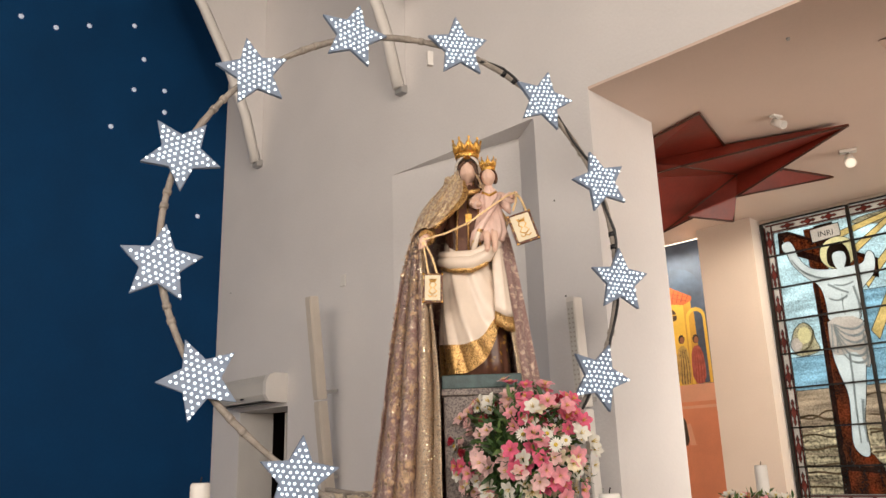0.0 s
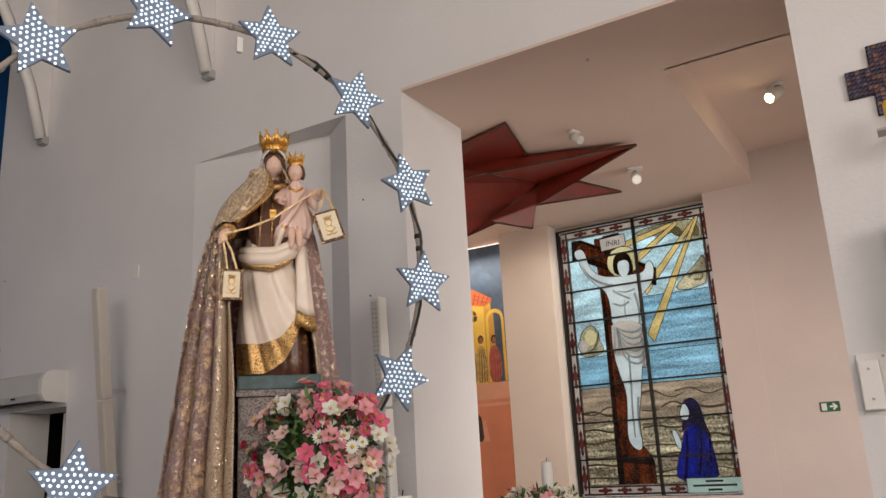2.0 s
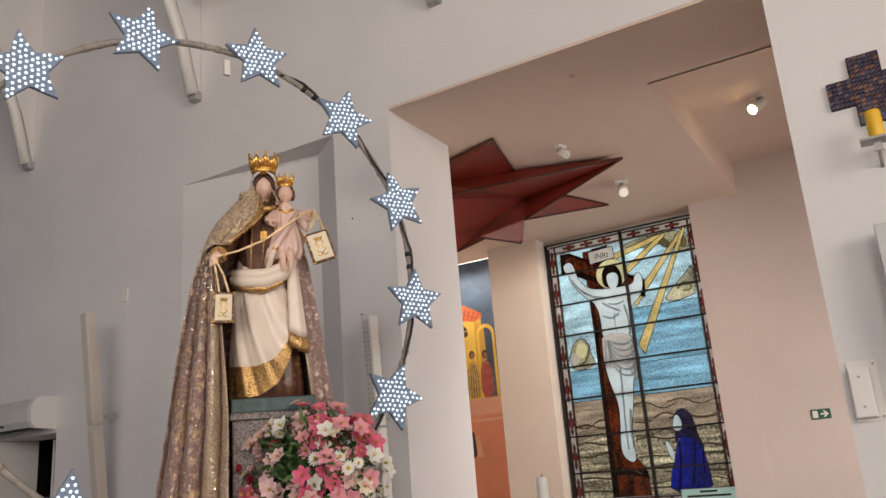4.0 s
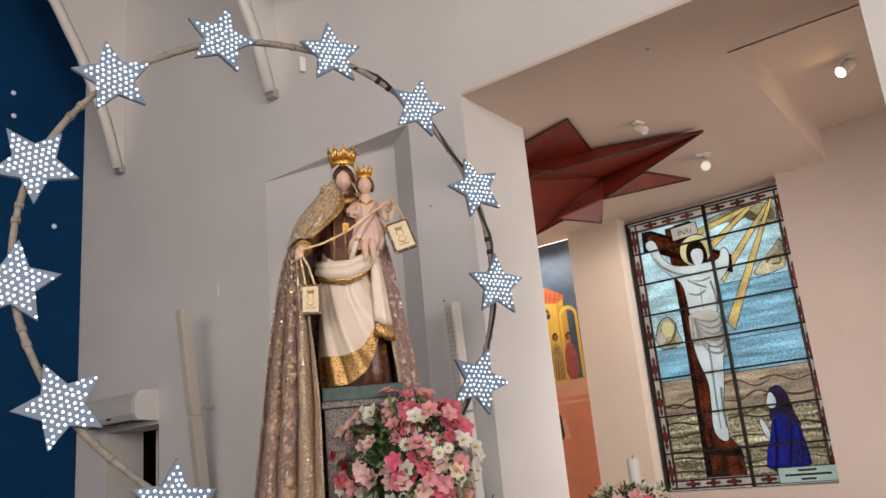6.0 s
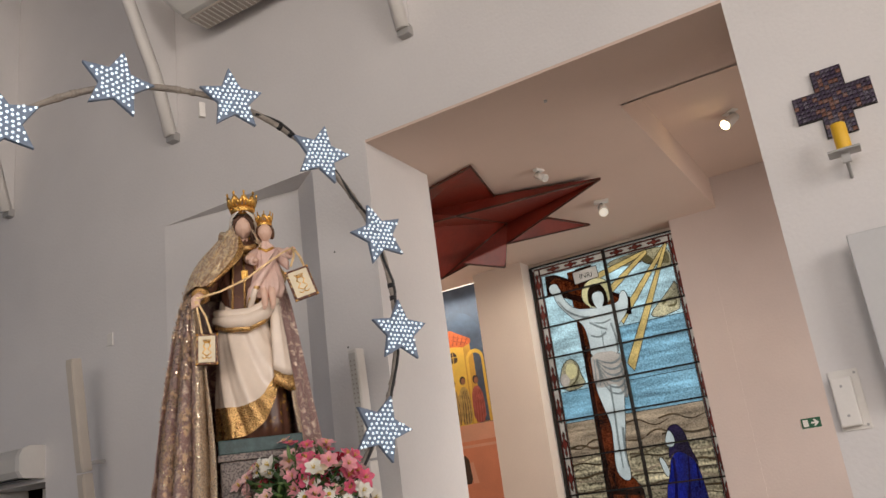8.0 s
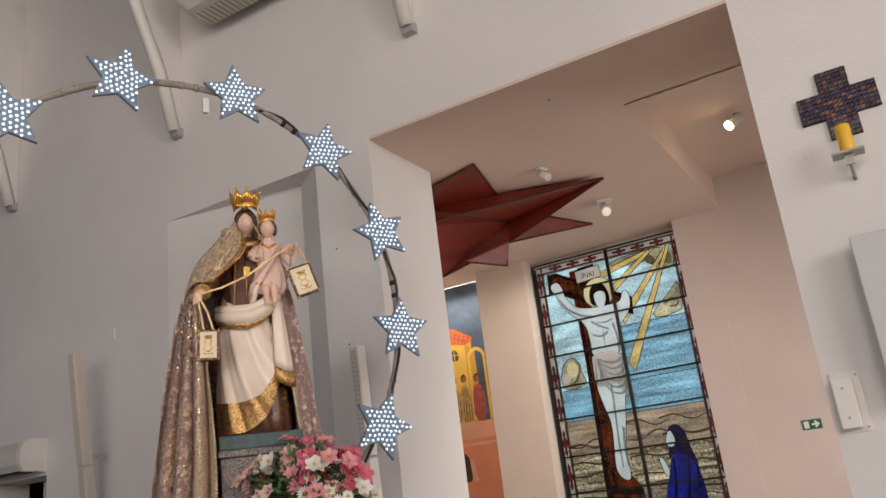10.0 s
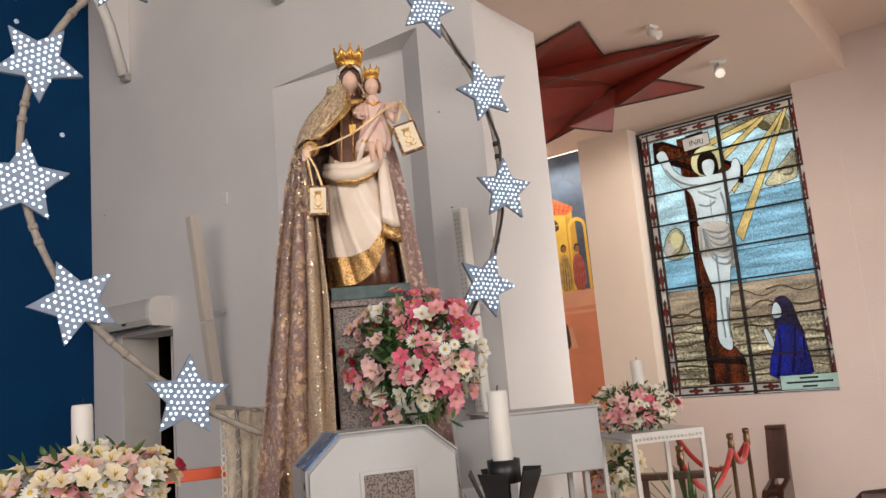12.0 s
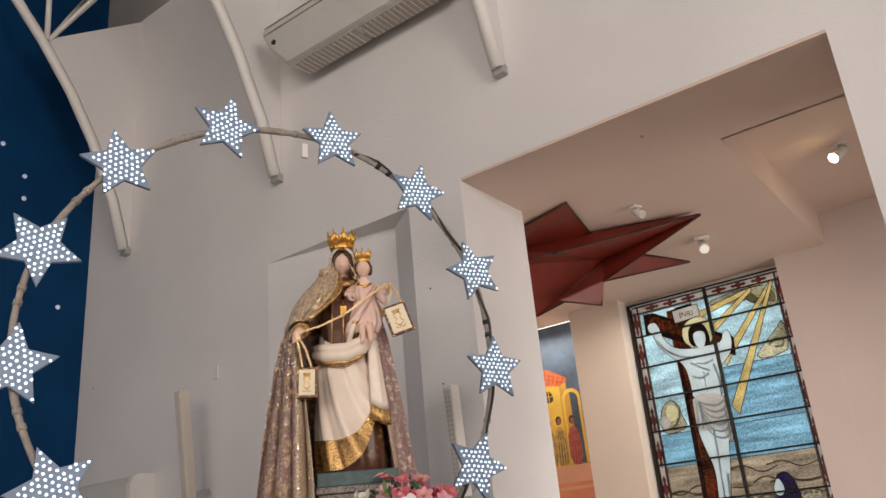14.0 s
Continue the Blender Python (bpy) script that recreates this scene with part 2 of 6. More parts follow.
# the nave's other walls, unseen, with assumed tall openings for the lamps, and the roof
b = B()
for x0, x1 in ((CORNER, -7.1), (-3.9, -2.6), (0.6, 1.9), (5.1, 8)):
    box(b, (x0, -8.3, 0), (x1, -8.0, TOP + 1.4))
for x0, x1 in ((-7.1, -3.9), (-2.6, 0.6), (1.9, 5.1)):
    box(b, (x0, -8.3, 0), (x1, -8.0, 2.9))
    box(b, (x0, -8.3, 6.3), (x1, -8.0, TOP + 1.4))
structure("wall_south", b, WALL, "white plastered wall with tall windows")
b = B()
box(b, (8, -8.3, 0), (8.3, -4.3, TOP + 1.4))
box(b, (8, 0.3, 0), (8.3, BACKW, TOP + 1.4))
box(b, (8, -4.3, 0), (8.3, 0.3, 2.7))
box(b, (8, -4.3, 6.1), (8.3, 0.3, TOP + 1.4))
structure("wall_east", b, WALL, "white plastered wall with a tall window")
b = B()
box(b, (CORNER - 0.3, -8.3, 9.2), (8.3, 5.4, 9.35))
box(b, (CORNER - 0.3, FRONT + 0.02, TOP), (8.3, FRONT + 0.3, 9.2))
structure("ceiling", b, ROOF, "grey roof sheeting above the steel trusses")

# the chapel behind the opening
WIN_Y, WFACE = 8.5, 8.28
b = B()
box(b, (-2.885, FRONT + 0.003, HEAD), (-0.345, BACKW, HEAD + 0.02))
box(b, (-5.5, BACKW, HEAD), (-1.24, 8.6, HEAD + 0.45))
prism(b, [(-1.24, BACKW, HEAD), (3.4, BACKW, HEAD), (3.4, BACKW + 0.12, 4.52), (-1.24, BACKW + 0.12, 4.52)], (0, -0.02, 0))
box(b, (-1.24, BACKW, 4.52), (3.4, 8.6, 4.8))
box(b, (-5.5, 8.6, HEAD + 0.12), (-4.0, 9.1, HEAD + 0.45))
structure("chapel_ceiling", b, CEIL, "cream painted chapel ceiling with a raised bay")
b = B()
box(b, (-4.13, WFACE, 0), (-3.5, 8.78, HEAD))
box(b, (-3.5, WIN_Y + 0.03, 4.13), (-1.74, 8.78, HEAD))
structure("wall_chapel_cream", b, CREAM, "cream plastered wall round the stained glass window")
b = B()
box(b, (-3.5, WFACE, 0), (-1.74, 8.78, 1.17))
box(b, (-1.74, WFACE, 0), (-1.40, 8.78, 4.52))
box(b, (-1.40, WFACE + 0.004, 0), (3.4, 8.78, 4.52))
structure("wall_chapel_pink", b, PINKWALL, "pale pink plastered chapel wall")
b = B()
box(b, (-5.5, 8.92, 0), (-3.9, 9.1, HEAD + 0.12))
box(b, (-5.6, BACKW, 0), (-5.4, 9.1, HEAD))
box(b, (3.2, BACKW, 0), (3.4, 8.6, 4.52))
structure("wall_chapel_side", b, CREAM, "cream plastered side walls of the chapel")
# the room behind the door; its lack of light is put into dark walls
b = B()
box(b, (-7.9, 6.2, 0), (-5.9, 6.3, 2.6))
box(b, (-5.95, FRONT + 0.4, 0), (-5.9, 6.2, 2.6))
box(b, (-7.9, FRONT + 0.4, 0), (-7.85, 6.2, 2.6))
box(b, (-7.9, FRONT + 0.4, 2.5), (-5.9, 6.3, 2.6))
structure("back_room", b, UNLITROOM, "dark unlit room behind the open doorway")

# ---- flat pictures cut into pieces ----
def rounded(pts, times=2):
    """A polygon with its corners cut to a curve."""
    for _ in range(times):
        pts = [q for i, p in enumerate(pts) for q in (((3 * p[0] + pts[(i + 1) % len(pts)][0]) / 4, (3 * p[1] + pts[(i + 1) % len(pts)][1]) / 4), ((p[0] + 3 * pts[(i + 1) % len(pts)][0]) / 4, (p[1] + 3 * pts[(i + 1) % len(pts)][1]) / 4))]
    return pts


def cut_picture(layers):
    """layers: (key, polygon) from the back to the front, in flat coordinates. Returns the flat vertices, the triangles of
    each layer that stay uncovered, and the edges between two layers."""
    from mathutils.geometry import delaunay_2d_cdt
    verts, faces = [], []
    for _, poly in layers:
        if sum(p[0] * q[1] - q[0] * p[1] for p, q in zip(poly, poly[1:] + poly[:1])) < 0:
            poly = poly[::-1]
        faces.append(list(range(len(verts), len(verts) + len(poly))))
        verts += [Vector(p) for p in poly]
    vs, es, fs, _, _, of = delaunay_2d_cdt(verts, [], faces, 1, 1e-5)
    top = [max(o) if o else -1 for o in of]
    owner = {}
    for f, k in zip(fs, top):
        for i in range(len(f)):
            owner.setdefault(tuple(sorted((f[i], f[(i + 1) % len(f)]))), set()).add(k)
    pieces = {}
    for f, k in zip(fs, top):
        if k >= 0:
            pieces.setdefault(k, []).append(f)
    def hard(o):
        keys = {layers[k][0] for k in o if k >= 0}
        return len(o) > 1 and not any(keys <= s for s in SOFT)

    return vs, pieces, [e for e, o in owner.items() if hard(o)]


def connected(tris):
    """Groups of triangles that share edges."""
    by_edge, left, groups = {}, set(range(len(tris))), []
    for i, f in enumerate(tris):
        for j in range(len(f)):
            by_edge.setdefault(tuple(sorted((f[j], f[(j + 1) % len(f)]))), []).append(i)
    while left:
        todo, grp = [left.pop()], []
        while todo:
            i = todo.pop()
            grp.append(tris[i])
            f = tris[i]
            for j in range(len(f)):
                for o in by_edge[tuple(sorted((f[j], f[(j + 1) % len(f)])))]:
                    if o in left:
                        left.discard(o)
                        todo.append(o)
        groups.append(grp)
    return groups


SOFT = ({"hill", "field", "dark"}, {"pale", "shade", "white"}, {"cloud", "cloud_dark", "halo", "white"}, {"wood", "wood_dark"}, {"robe", "robe_dark", "veil"})


def picture_parts(layers, to3d, inward, materials, parent, piece_name, came=None, came_width=0.006, depth=0.004):
    vs, pieces, edges = cut_picture(layers)
    off = Vector(inward).normalized()
    for k, tris in [(k, g) for k, t in sorted(pieces.items()) for g in connected(t)]:
        used = sorted({i for f in tris for i in f})
        idx = {v: i for i, v in enumerate(used)}
        b = B()
        bv = [b.verts.new(to3d(vs[i])) for i in used]
        for f in tris:
            b.faces.new([bv[idx[i]] for i in f])
        bmesh.ops.dissolve_limit(b, angle_limit=0.01, verts=b.verts, edges=b.edges)
        bmesh.ops.recalc_face_normals(b, faces=b.faces)
        for f in b.faces:
            if f.normal.dot(off) < 0:
                f.normal_flip()
        if depth:
            ret = bmesh.ops.extrude_face_region(b, geom=list(b.faces))
            bmesh.ops.translate(b, verts=[g for g in ret["geom"] if isinstance(g, bmesh.types.BMVert)], vec=off * depth)
        part(piece_name, b, materials[layers[k][0]], parent)
    if came:
        b = B()
        for i, j in edges:
            p, q = Vector(to3d(vs[i])), Vector(to3d(vs[j]))
            d = (q - p)
            if d.length < 1e-4:
                continue
            s = d.normalized().cross(off) * came_width / 2
            e = d.normalized() * came_width * 0.3
            prism(b, [p - e - s, q + e - s, q + e + s, p - e + s], off * (depth + 0.003))
        part("lead_came", b, LEAD, parent, "dark lead lines between the glass pieces", "stuff")


def text_mesh(words, size, material):
    cu = bpy.data.curves.new("letters", "FONT")
    cu.body, cu.size, cu.align_x, cu.align_y, cu.extrude = words, size, "CENTER", "CENTER", 0.001
    tmp = bpy.data.objects.new("letters", cu)
    scene.collection.objects.link(tmp)
    me = bpy.data.meshes.new_from_object(tmp.evaluated_get(bpy.context.evaluated_depsgraph_get()))
    bpy.data.objects.remove(tmp)
    me.materials.clear()
    me.materials.append(material)
    return me


def glass(name, colour, vary=0.25, streak=None, fine=90):
    """Textured coloured glass that scatters the daylight behind it."""
    m = bpy.data.materials.new(name)
    m.use_nodes = True
    n, link = m.node_tree.nodes, m.node_tree.links.new
    geo = n.new("ShaderNodeTexCoord")
    mp = n.new("ShaderNodeMapping")
    link(geo.outputs["Object"], mp.inputs["Vector"])
    mp.inputs["Scale"].default_value = streak or (1, 1, 1)
    n1, n2 = n.new("ShaderNodeTexNoise"), n.new("ShaderNodeTexNoise")
    n1.inputs["Scale"].default_value, n2.inputs["Scale"].default_value = 4, fine
    n1.inputs["Detail"].default_value = 6
    link(mp.outputs[0], n1.inputs["Vector"])
    link(geo.outputs["Object"], n2.inputs["Vector"])
    add = n.new("ShaderNodeMath")
    add.inputs[1].default_value = 0
    link(n1.outputs["Fac"], add.inputs[0])
    link(n2.outputs["Fac"], add.inputs[1])
    r = n.new("ShaderNodeMapRange")
    r.inputs["From Min"].default_value, r.inputs["From Max"].default_value = 0.7, 1.3
    r.inputs["To Min"].default_value, r.inputs["To Max"].default_value = 1 - vary * 1.6, 1 + vary
    link(add.outputs[0], r.inputs["Value"])
    mul = n.new("ShaderNodeVectorMath")
    mul.operation = "SCALE"
    mul.inputs[0].default_value = colour
    link(r.outputs[0], mul.inputs["Scale"])
    tr, gl, mx = n.new("ShaderNodeBsdfTranslucent"), n.new("ShaderNodeBsdfGlossy"), n.new("ShaderNodeMixShader")
    bp = n.new("ShaderNodeBump")
    bp.inputs["Strength"].default_value, bp.inputs["Distance"].default_value = 0.4, 0.004
    link(n2.outputs["Fac"], bp.inputs["Height"])
    link(bp.outputs[0], gl.inputs["Normal"])
    link(mul.outputs[0], tr.inputs["Color"])
    gl.inputs["Roughness"].default_value = 0.15
    mx.inputs[0].default_value = 0.05
    link(tr.outputs[0], mx.inputs[1])
    link(gl.outputs[0], mx.inputs[2])
    link(mx.outputs[0], n["Material Output"].inputs["Surface"])
    return m


# ---- the stained glass window ----
GW, GH, GX, GZ = 1.715, 2.94, -3.46, 1.18
window = thing("stained_glass_window", "tall stained glass window with a cross, pale figure shapes and a blue sky in black bars", "window")
window.location = (GX, WIN_Y, GZ)
G = {
    "sky": glass("sky_blue_glass", (0.62, 0.735, 0.75), 0.32, (0.6, 1, 2), 70),
    "sea": glass("sea_blue_glass", (0.42, 0.585, 0.65), 0.32, (0.4, 1, 4), 70),
    "hill": glass("tan_glass", (0.54, 0.46, 0.37), 0.35, (0.6, 1, 5)),
    "field": glass("striped_olive_glass", (0.60, 0.54, 0.42), 0.55, (0.35, 1, 7), 40),
    "dark": glass("dark_brown_streak_glass", (0.24, 0.19, 0.13), 0.4, (0.5, 1, 5)),
    "white": glass("white_border_glass", (0.60, 0.55, 0.50), 0.15),
    "red": glass("red_brown_border_glass", (0.30, 0.09, 0.075), 0.3),
    "wood": glass("wood_brown_glass", (0.26, 0.09, 0.03), 0.7, (3, 1, 1), 60),
    "wood_dark": glass("dark_wood_glass", (0.07, 0.025, 0.014), 0.6, (3, 1, 1), 60),
    "pale": glass("pale_white_glass", (0.66, 0.68, 0.66), 0.1),
    "shade": glass("grey_white_glass", (0.40, 0.42, 0.41), 0.2),
    "hair": glass("black_brown_glass", (0.06, 0.035, 0.025), 0.3),
    "halo": glass("cream_halo_glass", (0.70, 0.65, 0.46), 0.15),
    "ray": glass("yellow_ray_glass", (0.74, 0.62, 0.36), 0.25),
    "cloud": glass("grey_olive_glass", (0.56, 0.52, 0.40), 0.45),
    "cloud_dark": glass("dark_olive_glass", (0.30, 0.27, 0.18), 0.4),
    "robe": glass("cobalt_blue_glass", (0.025, 0.075, 0.42), 0.5),
    "robe_dark": glass("dark_cobalt_glass", (0.006, 0.012, 0.16), 0.4),
    "veil": glass("dark_violet_glass", (0.075, 0.055, 0.16), 0.5),
    "plate": glass("pale_green_plate_glass", (0.60, 0.68, 0.62), 0.1),
}


def rect(u0, v0, u1, v1):
    return [(u0, v0), (u1, v0), (u1, v1), (u0, v1)]


def strip(path, w0, w1):
    """A band round a flat path, w0 wide at its start and w1 at its end."""
    for _ in range(2 if len(path) > 2 else 0):
        path = [path[0]] + [((a[0] * s + c[0] * (1 - s)), (a[1] * s + c[1] * (1 - s))) for a, c in zip(path, path[1:]) for s in (0.75, 0.25)] + [path[-1]]
    n = len(path)
    left, right = [], []
    for i, p in enumerate(path):
        a, c = Vector(path[max(i - 1, 0)]), Vector(path[min(i + 1, n - 1)])
        d = (c - a).normalized()
        w = (w0 + (w1 - w0) * i / (n - 1)) / 2
        left.append((p[0] - d.y * w, p[1] + d.x * w))
        right.append((p[0] + d.y * w, p[1] - d.x * w))
    return left + right[::-1]


def disc(u, v, ru, rv, n=16):
    return [(u + ru * math.cos(2 * math.pi * i / n), v + rv * math.sin(2 * math.pi * i / n)) for i in range(n)]


# sheet coordinates: u over the width and v over the height, each 0 to 1
IN0, IN1, JN0, JN1 = 0.062, 0.945, 0.038, 0.962
layers = [("white", rect(0, 0, 1, 1)), ("sky", rect(IN0, JN0, IN1, JN1)), ("sea", rect(IN0, 0.36, IN1, 0.50)), ("sea", rect(0.51, 0.5, IN1, 0.70)), ("hill", rect(IN0, JN0, IN1, 0.385)),
          ("field", [(IN0, JN0), (IN1, JN0), (IN1, 0.25), (0.75, 0.28), (0.5, 0.25), (0.25, 0.27), (IN0, 0.24)])]
for k, (v, c) in enumerate([(0.335, 0.05), (0.305, -0.04), (0.285, 0.03), (0.25, -0.02), (0.225, 0.02), (0.19, -0.015), (0.165, 0.012), (0.135, -0.01), (0.105, 0.01), (0.08, -0.008), (0.06, 0.006)]):
    for s, (u0, u1) in enumerate(((IN0, 0.31), (0.44, 0.72), (0.66, IN1))):
        layers.append(("dark" if (k + s) % 3 else "hill", strip([(u0, v + c * 0.3), ((2 * u0 + u1) / 3, v + c * 0.55), ((u0 + 2 * u1) / 3, v - c * 0.3 + 0.004 * s), (u1, v + c * 0.2)], 0.006, 0.003 + 0.003 * (k % 3))))
layers += [("cloud", rounded([(0.51, 0.94), (0.58, 0.955), (0.72, 0.96), (IN1 - 0.002, 0.96), (IN1 - 0.002, 0.87), (0.86, 0.885), (0.80, 0.925), (0.70, 0.915), (0.6, 0.925)])),
           ("cloud_dark", rounded([(0.74, 0.95), (0.80, 0.945), (0.84, 0.91), (0.80, 0.90), (0.76, 0.92)])), ("cloud_dark", rounded([(0.88, 0.945), (0.935, 0.93), (0.93, 0.885), (0.87, 0.90)])),
           ("cloud", rounded([(0.73, 0.715), (0.80, 0.70), (0.9, 0.71), (IN1 - 0.002, 0.72), (IN1 - 0.002, 0.83), (0.9, 0.80), (0.83, 0.765)])), ("cloud_dark", strip([(0.83, 0.745), (0.87, 0.765), (0.92, 0.755), (0.91, 0.732), (0.86, 0.735)], 0.012, 0.008)),
           ("cloud", rounded([(0.07, 0.545), (0.10, 0.50), (0.2, 0.505), (0.25, 0.52), (0.22, 0.555), (0.215, 0.60), (0.16, 0.625), (0.10, 0.60)])), ("white", disc(0.105, 0.545, 0.035, 0.024)), ("halo", disc(0.16, 0.575, 0.04, 0.03)),
           ("cloud_dark", strip([(0.08, 0.515), (0.15, 0.52), (0.2, 0.545), (0.215, 0.59)], 0.006, 0.008))]
for end, w in (((0.40, 0.90), 0.035), ((0.50, 0.835), 0.04), ((0.55, 0.72), 0.05), ((0.555, 0.545), 0.07)):
    layers.append(("ray", strip([(0.93, 0.965) if end[1] < 0.8 else (0.80, 0.955), end], 0.016, w * 0.72)))
layers += [("wood", [(0.25, JN0), (0.49, JN0), (0.485, 0.12), (0.42, 0.15), (0.36, 0.15), (0.36, 0.4), (0.36, 0.75), (0.36, 0.95), (0.25, 0.95), (0.26, 0.6), (0.255, 0.3)]), ("wood_dark", [(0.25, JN0), (0.29, JN0), (0.285, 0.3), (0.285, 0.6), (0.285, 0.75), (0.262, 0.75), (0.258, 0.3)]),
           ("wood_dark", [(0.26, 0.115), (0.49, 0.10), (0.475, 0.135), (0.3, 0.145)]), ("wood", rounded([(0.27, 0.20), (0.34, 0.21), (0.48, 0.14), (0.43, 0.12), (0.3, 0.13)], 1)),
           ("wood_dark", [(0.09, 0.958), (0.155, 0.957), (0.635, 0.80), (0.625, 0.735), (0.50, 0.765), (0.15, 0.872), (0.085, 0.878)]), ("wood", [(0.12, 0.93), (0.16, 0.945), (0.62, 0.79), (0.615, 0.755), (0.5, 0.785), (0.15, 0.90)]),
           ("wood_dark", [(0.31, 0.985 - 0.03), (0.42, 0.958), (0.42, 0.88), (0.31, 0.88)]), ("white", [(0.285, 0.945), (0.455, 0.951), (0.46, 0.905), (0.29, 0.897)]),
           ("halo", disc(0.425, 0.845, 0.105, 0.058, 20))]
# the plain pale figure on the cross
layers += [("pale", rounded([(0.10, 0.915), (0.15, 0.925), (0.18, 0.90), (0.19, 0.855), (0.25, 0.805), (0.37, 0.79), (0.47, 0.79), (0.56, 0.79), (0.575, 0.83), (0.615, 0.83), (0.625, 0.79), (0.60, 0.745), (0.55, 0.72), (0.52, 0.70), (0.50, 0.64), (0.50, 0.60), (0.31, 0.60), (0.315, 0.66), (0.30, 0.74), (0.22, 0.775), (0.14, 0.84), (0.13, 0.875), (0.105, 0.89)], 2)),
           ("shade", strip([(0.15, 0.85), (0.2, 0.80), (0.3, 0.765), (0.35, 0.76)], 0.006, 0.010)), ("shade", strip([(0.34, 0.74), (0.40, 0.715), (0.45, 0.70)], 0.010, 0.006)), ("shade", strip([(0.335, 0.69), (0.39, 0.675), (0.44, 0.69)], 0.005, 0.009)), ("shade", strip([(0.48, 0.72), (0.50, 0.66), (0.49, 0.61)], 0.014, 0.008)),
           ("pale", rounded([(0.30, 0.50), (0.33, 0.42), (0.36, 0.36), (0.35, 0.28), (0.335, 0.20), (0.36, 0.165), (0.41, 0.15), (0.43, 0.17), (0.42, 0.26), (0.455, 0.36), (0.475, 0.44), (0.50, 0.50), (0.49, 0.56), (0.32, 0.56)], 2)),
           ("shade", strip([(0.40, 0.50), (0.395, 0.40), (0.385, 0.30), (0.385, 0.2)], 0.012, 0.008)), ("shade", strip([(0.43, 0.34), (0.415, 0.26), (0.42, 0.2)], 0.016, 0.008)),
           ("white", rounded([(0.305, 0.625), (0.50, 0.615), (0.505, 0.56), (0.52, 0.48), (0.49, 0.43), (0.46, 0.48), (0.43, 0.50), (0.35, 0.49), (0.30, 0.50), (0.30, 0.56)], 1))]
for k in range(6):
    layers.append(("shade", strip([(0.335, 0.600 - 0.004 * k), (0.40 - 0.006 * k, 0.578 - 0.020 * k), (0.46, 0.572 - 0.024 * k), (0.508, 0.592 - 0.022 * k)], 0.004, 0.010)))
layers += [("shade", strip([(0.325, 0.60), (0.318, 0.55), (0.312, 0.505)], 0.006, 0.012)), ("shade", strip([(0.345, 0.595), (0.345, 0.545), (0.335, 0.50)], 0.005, 0.010)), ("shade", strip([(0.49, 0.56), (0.497, 0.50), (0.488, 0.445)], 0.006, 0.012)),
           ("shade", strip([(0.375, 0.735), (0.43, 0.725), (0.485, 0.735)], 0.004, 0.007)), ("shade", strip([(0.41, 0.70), (0.405, 0.655), (0.41, 0.625)], 0.004, 0.006))]
layers += [("hair", rounded([(0.365, 0.86), (0.40, 0.88), (0.455, 0.878), (0.485, 0.85), (0.492, 0.80), (0.46, 0.79), (0.38, 0.795), (0.358, 0.815)], 2)), ("pale", rounded([(0.385, 0.85), (0.465, 0.85), (0.47, 0.81), (0.43, 0.775), (0.39, 0.80)], 2))]
# the plain kneeling shape in blue
layers += [("robe", rounded([(0.605, JN0 + 0.001), (0.86, JN0 + 0.001), (0.85, 0.12), (0.83, 0.19), (0.77, 0.235), (0.69, 0.22), (0.66, 0.15), (0.63, 0.12)], 1)), ("robe_dark", strip([(0.70, 0.21), (0.69, 0.13), (0.66, 0.05)], 0.012, 0.02)), ("robe_dark", strip([(0.79, 0.21), (0.77, 0.13), (0.74, 0.06)], 0.008, 0.014)), ("robe_dark", strip([(0.83, 0.18), (0.82, 0.10)], 0.012, 0.008)),
           ("veil", rounded([(0.70, 0.315), (0.76, 0.325), (0.80, 0.29), (0.81, 0.24), (0.85, 0.17), (0.80, 0.21), (0.72, 0.235), (0.67, 0.20), (0.69, 0.255), (0.695, 0.29)], 2)), ("pale", rounded([(0.695, 0.305), (0.72, 0.30), (0.735, 0.265), (0.715, 0.245), (0.675, 0.25), (0.67, 0.27)], 2)), ("pale", rounded([(0.61, 0.215), (0.635, 0.22), (0.665, 0.175), (0.66, 0.15), (0.64, 0.15), (0.625, 0.175)], 2))]
# border with lozenges
layers += [("white", [(0, 0), (1, 0), (1, JN0), (0, JN0)])]
# thin red lines along the border, a lozenge with two buds in every field
for u in (0.010, IN0 - 0.009, IN1 + 0.009, 0.990):
    layers.append(("red", rect(u - 0.004, 0.01, u + 0.004, 0.99)))
for v in (0.006, JN0 - 0.006, JN1 + 0.006, 0.994):
    layers.append(("red", rect(0.02, v - 0.0022, 0.98, v + 0.0022)))
BUD = ((0, 0), (0.010, 0.16), (0.004, 0.26), (0.019, 0.5), (0.004, 0.74), (0.010, 0.84), (0, 1))
for k in range(8):
    v0 = 0.018 + k * 0.1235
    for u in (IN0 / 2, (1 + IN1) / 2):
        layers.append(("red", [(u + w, v0 + 0.094 * h) for w, h in BUD] + [(u - w, v0 + 0.094 * h) for w, h in BUD[-2:0:-1]]))
for v in (JN0 / 2, (1 + JN1) / 2):
    for u in (0.11, 0.235, 0.36, 0.56, 0.685, 0.81):
        layers.append(("red", [(u + 0.095 * h, v + 0.55 * w) for w, h in BUD] + [(u + 0.095 * h, v - 0.55 * w) for w, h in BUD[-2:0:-1]]))
layers.append(("plate", rect(0.665, 0.003, 0.985, 0.052)))
picture_parts(layers, lambda p: (p[0] * GW, 0, p[1] * GH), (0, -1, 0), G, window, "glass_piece", True, 0.005)
b = B()
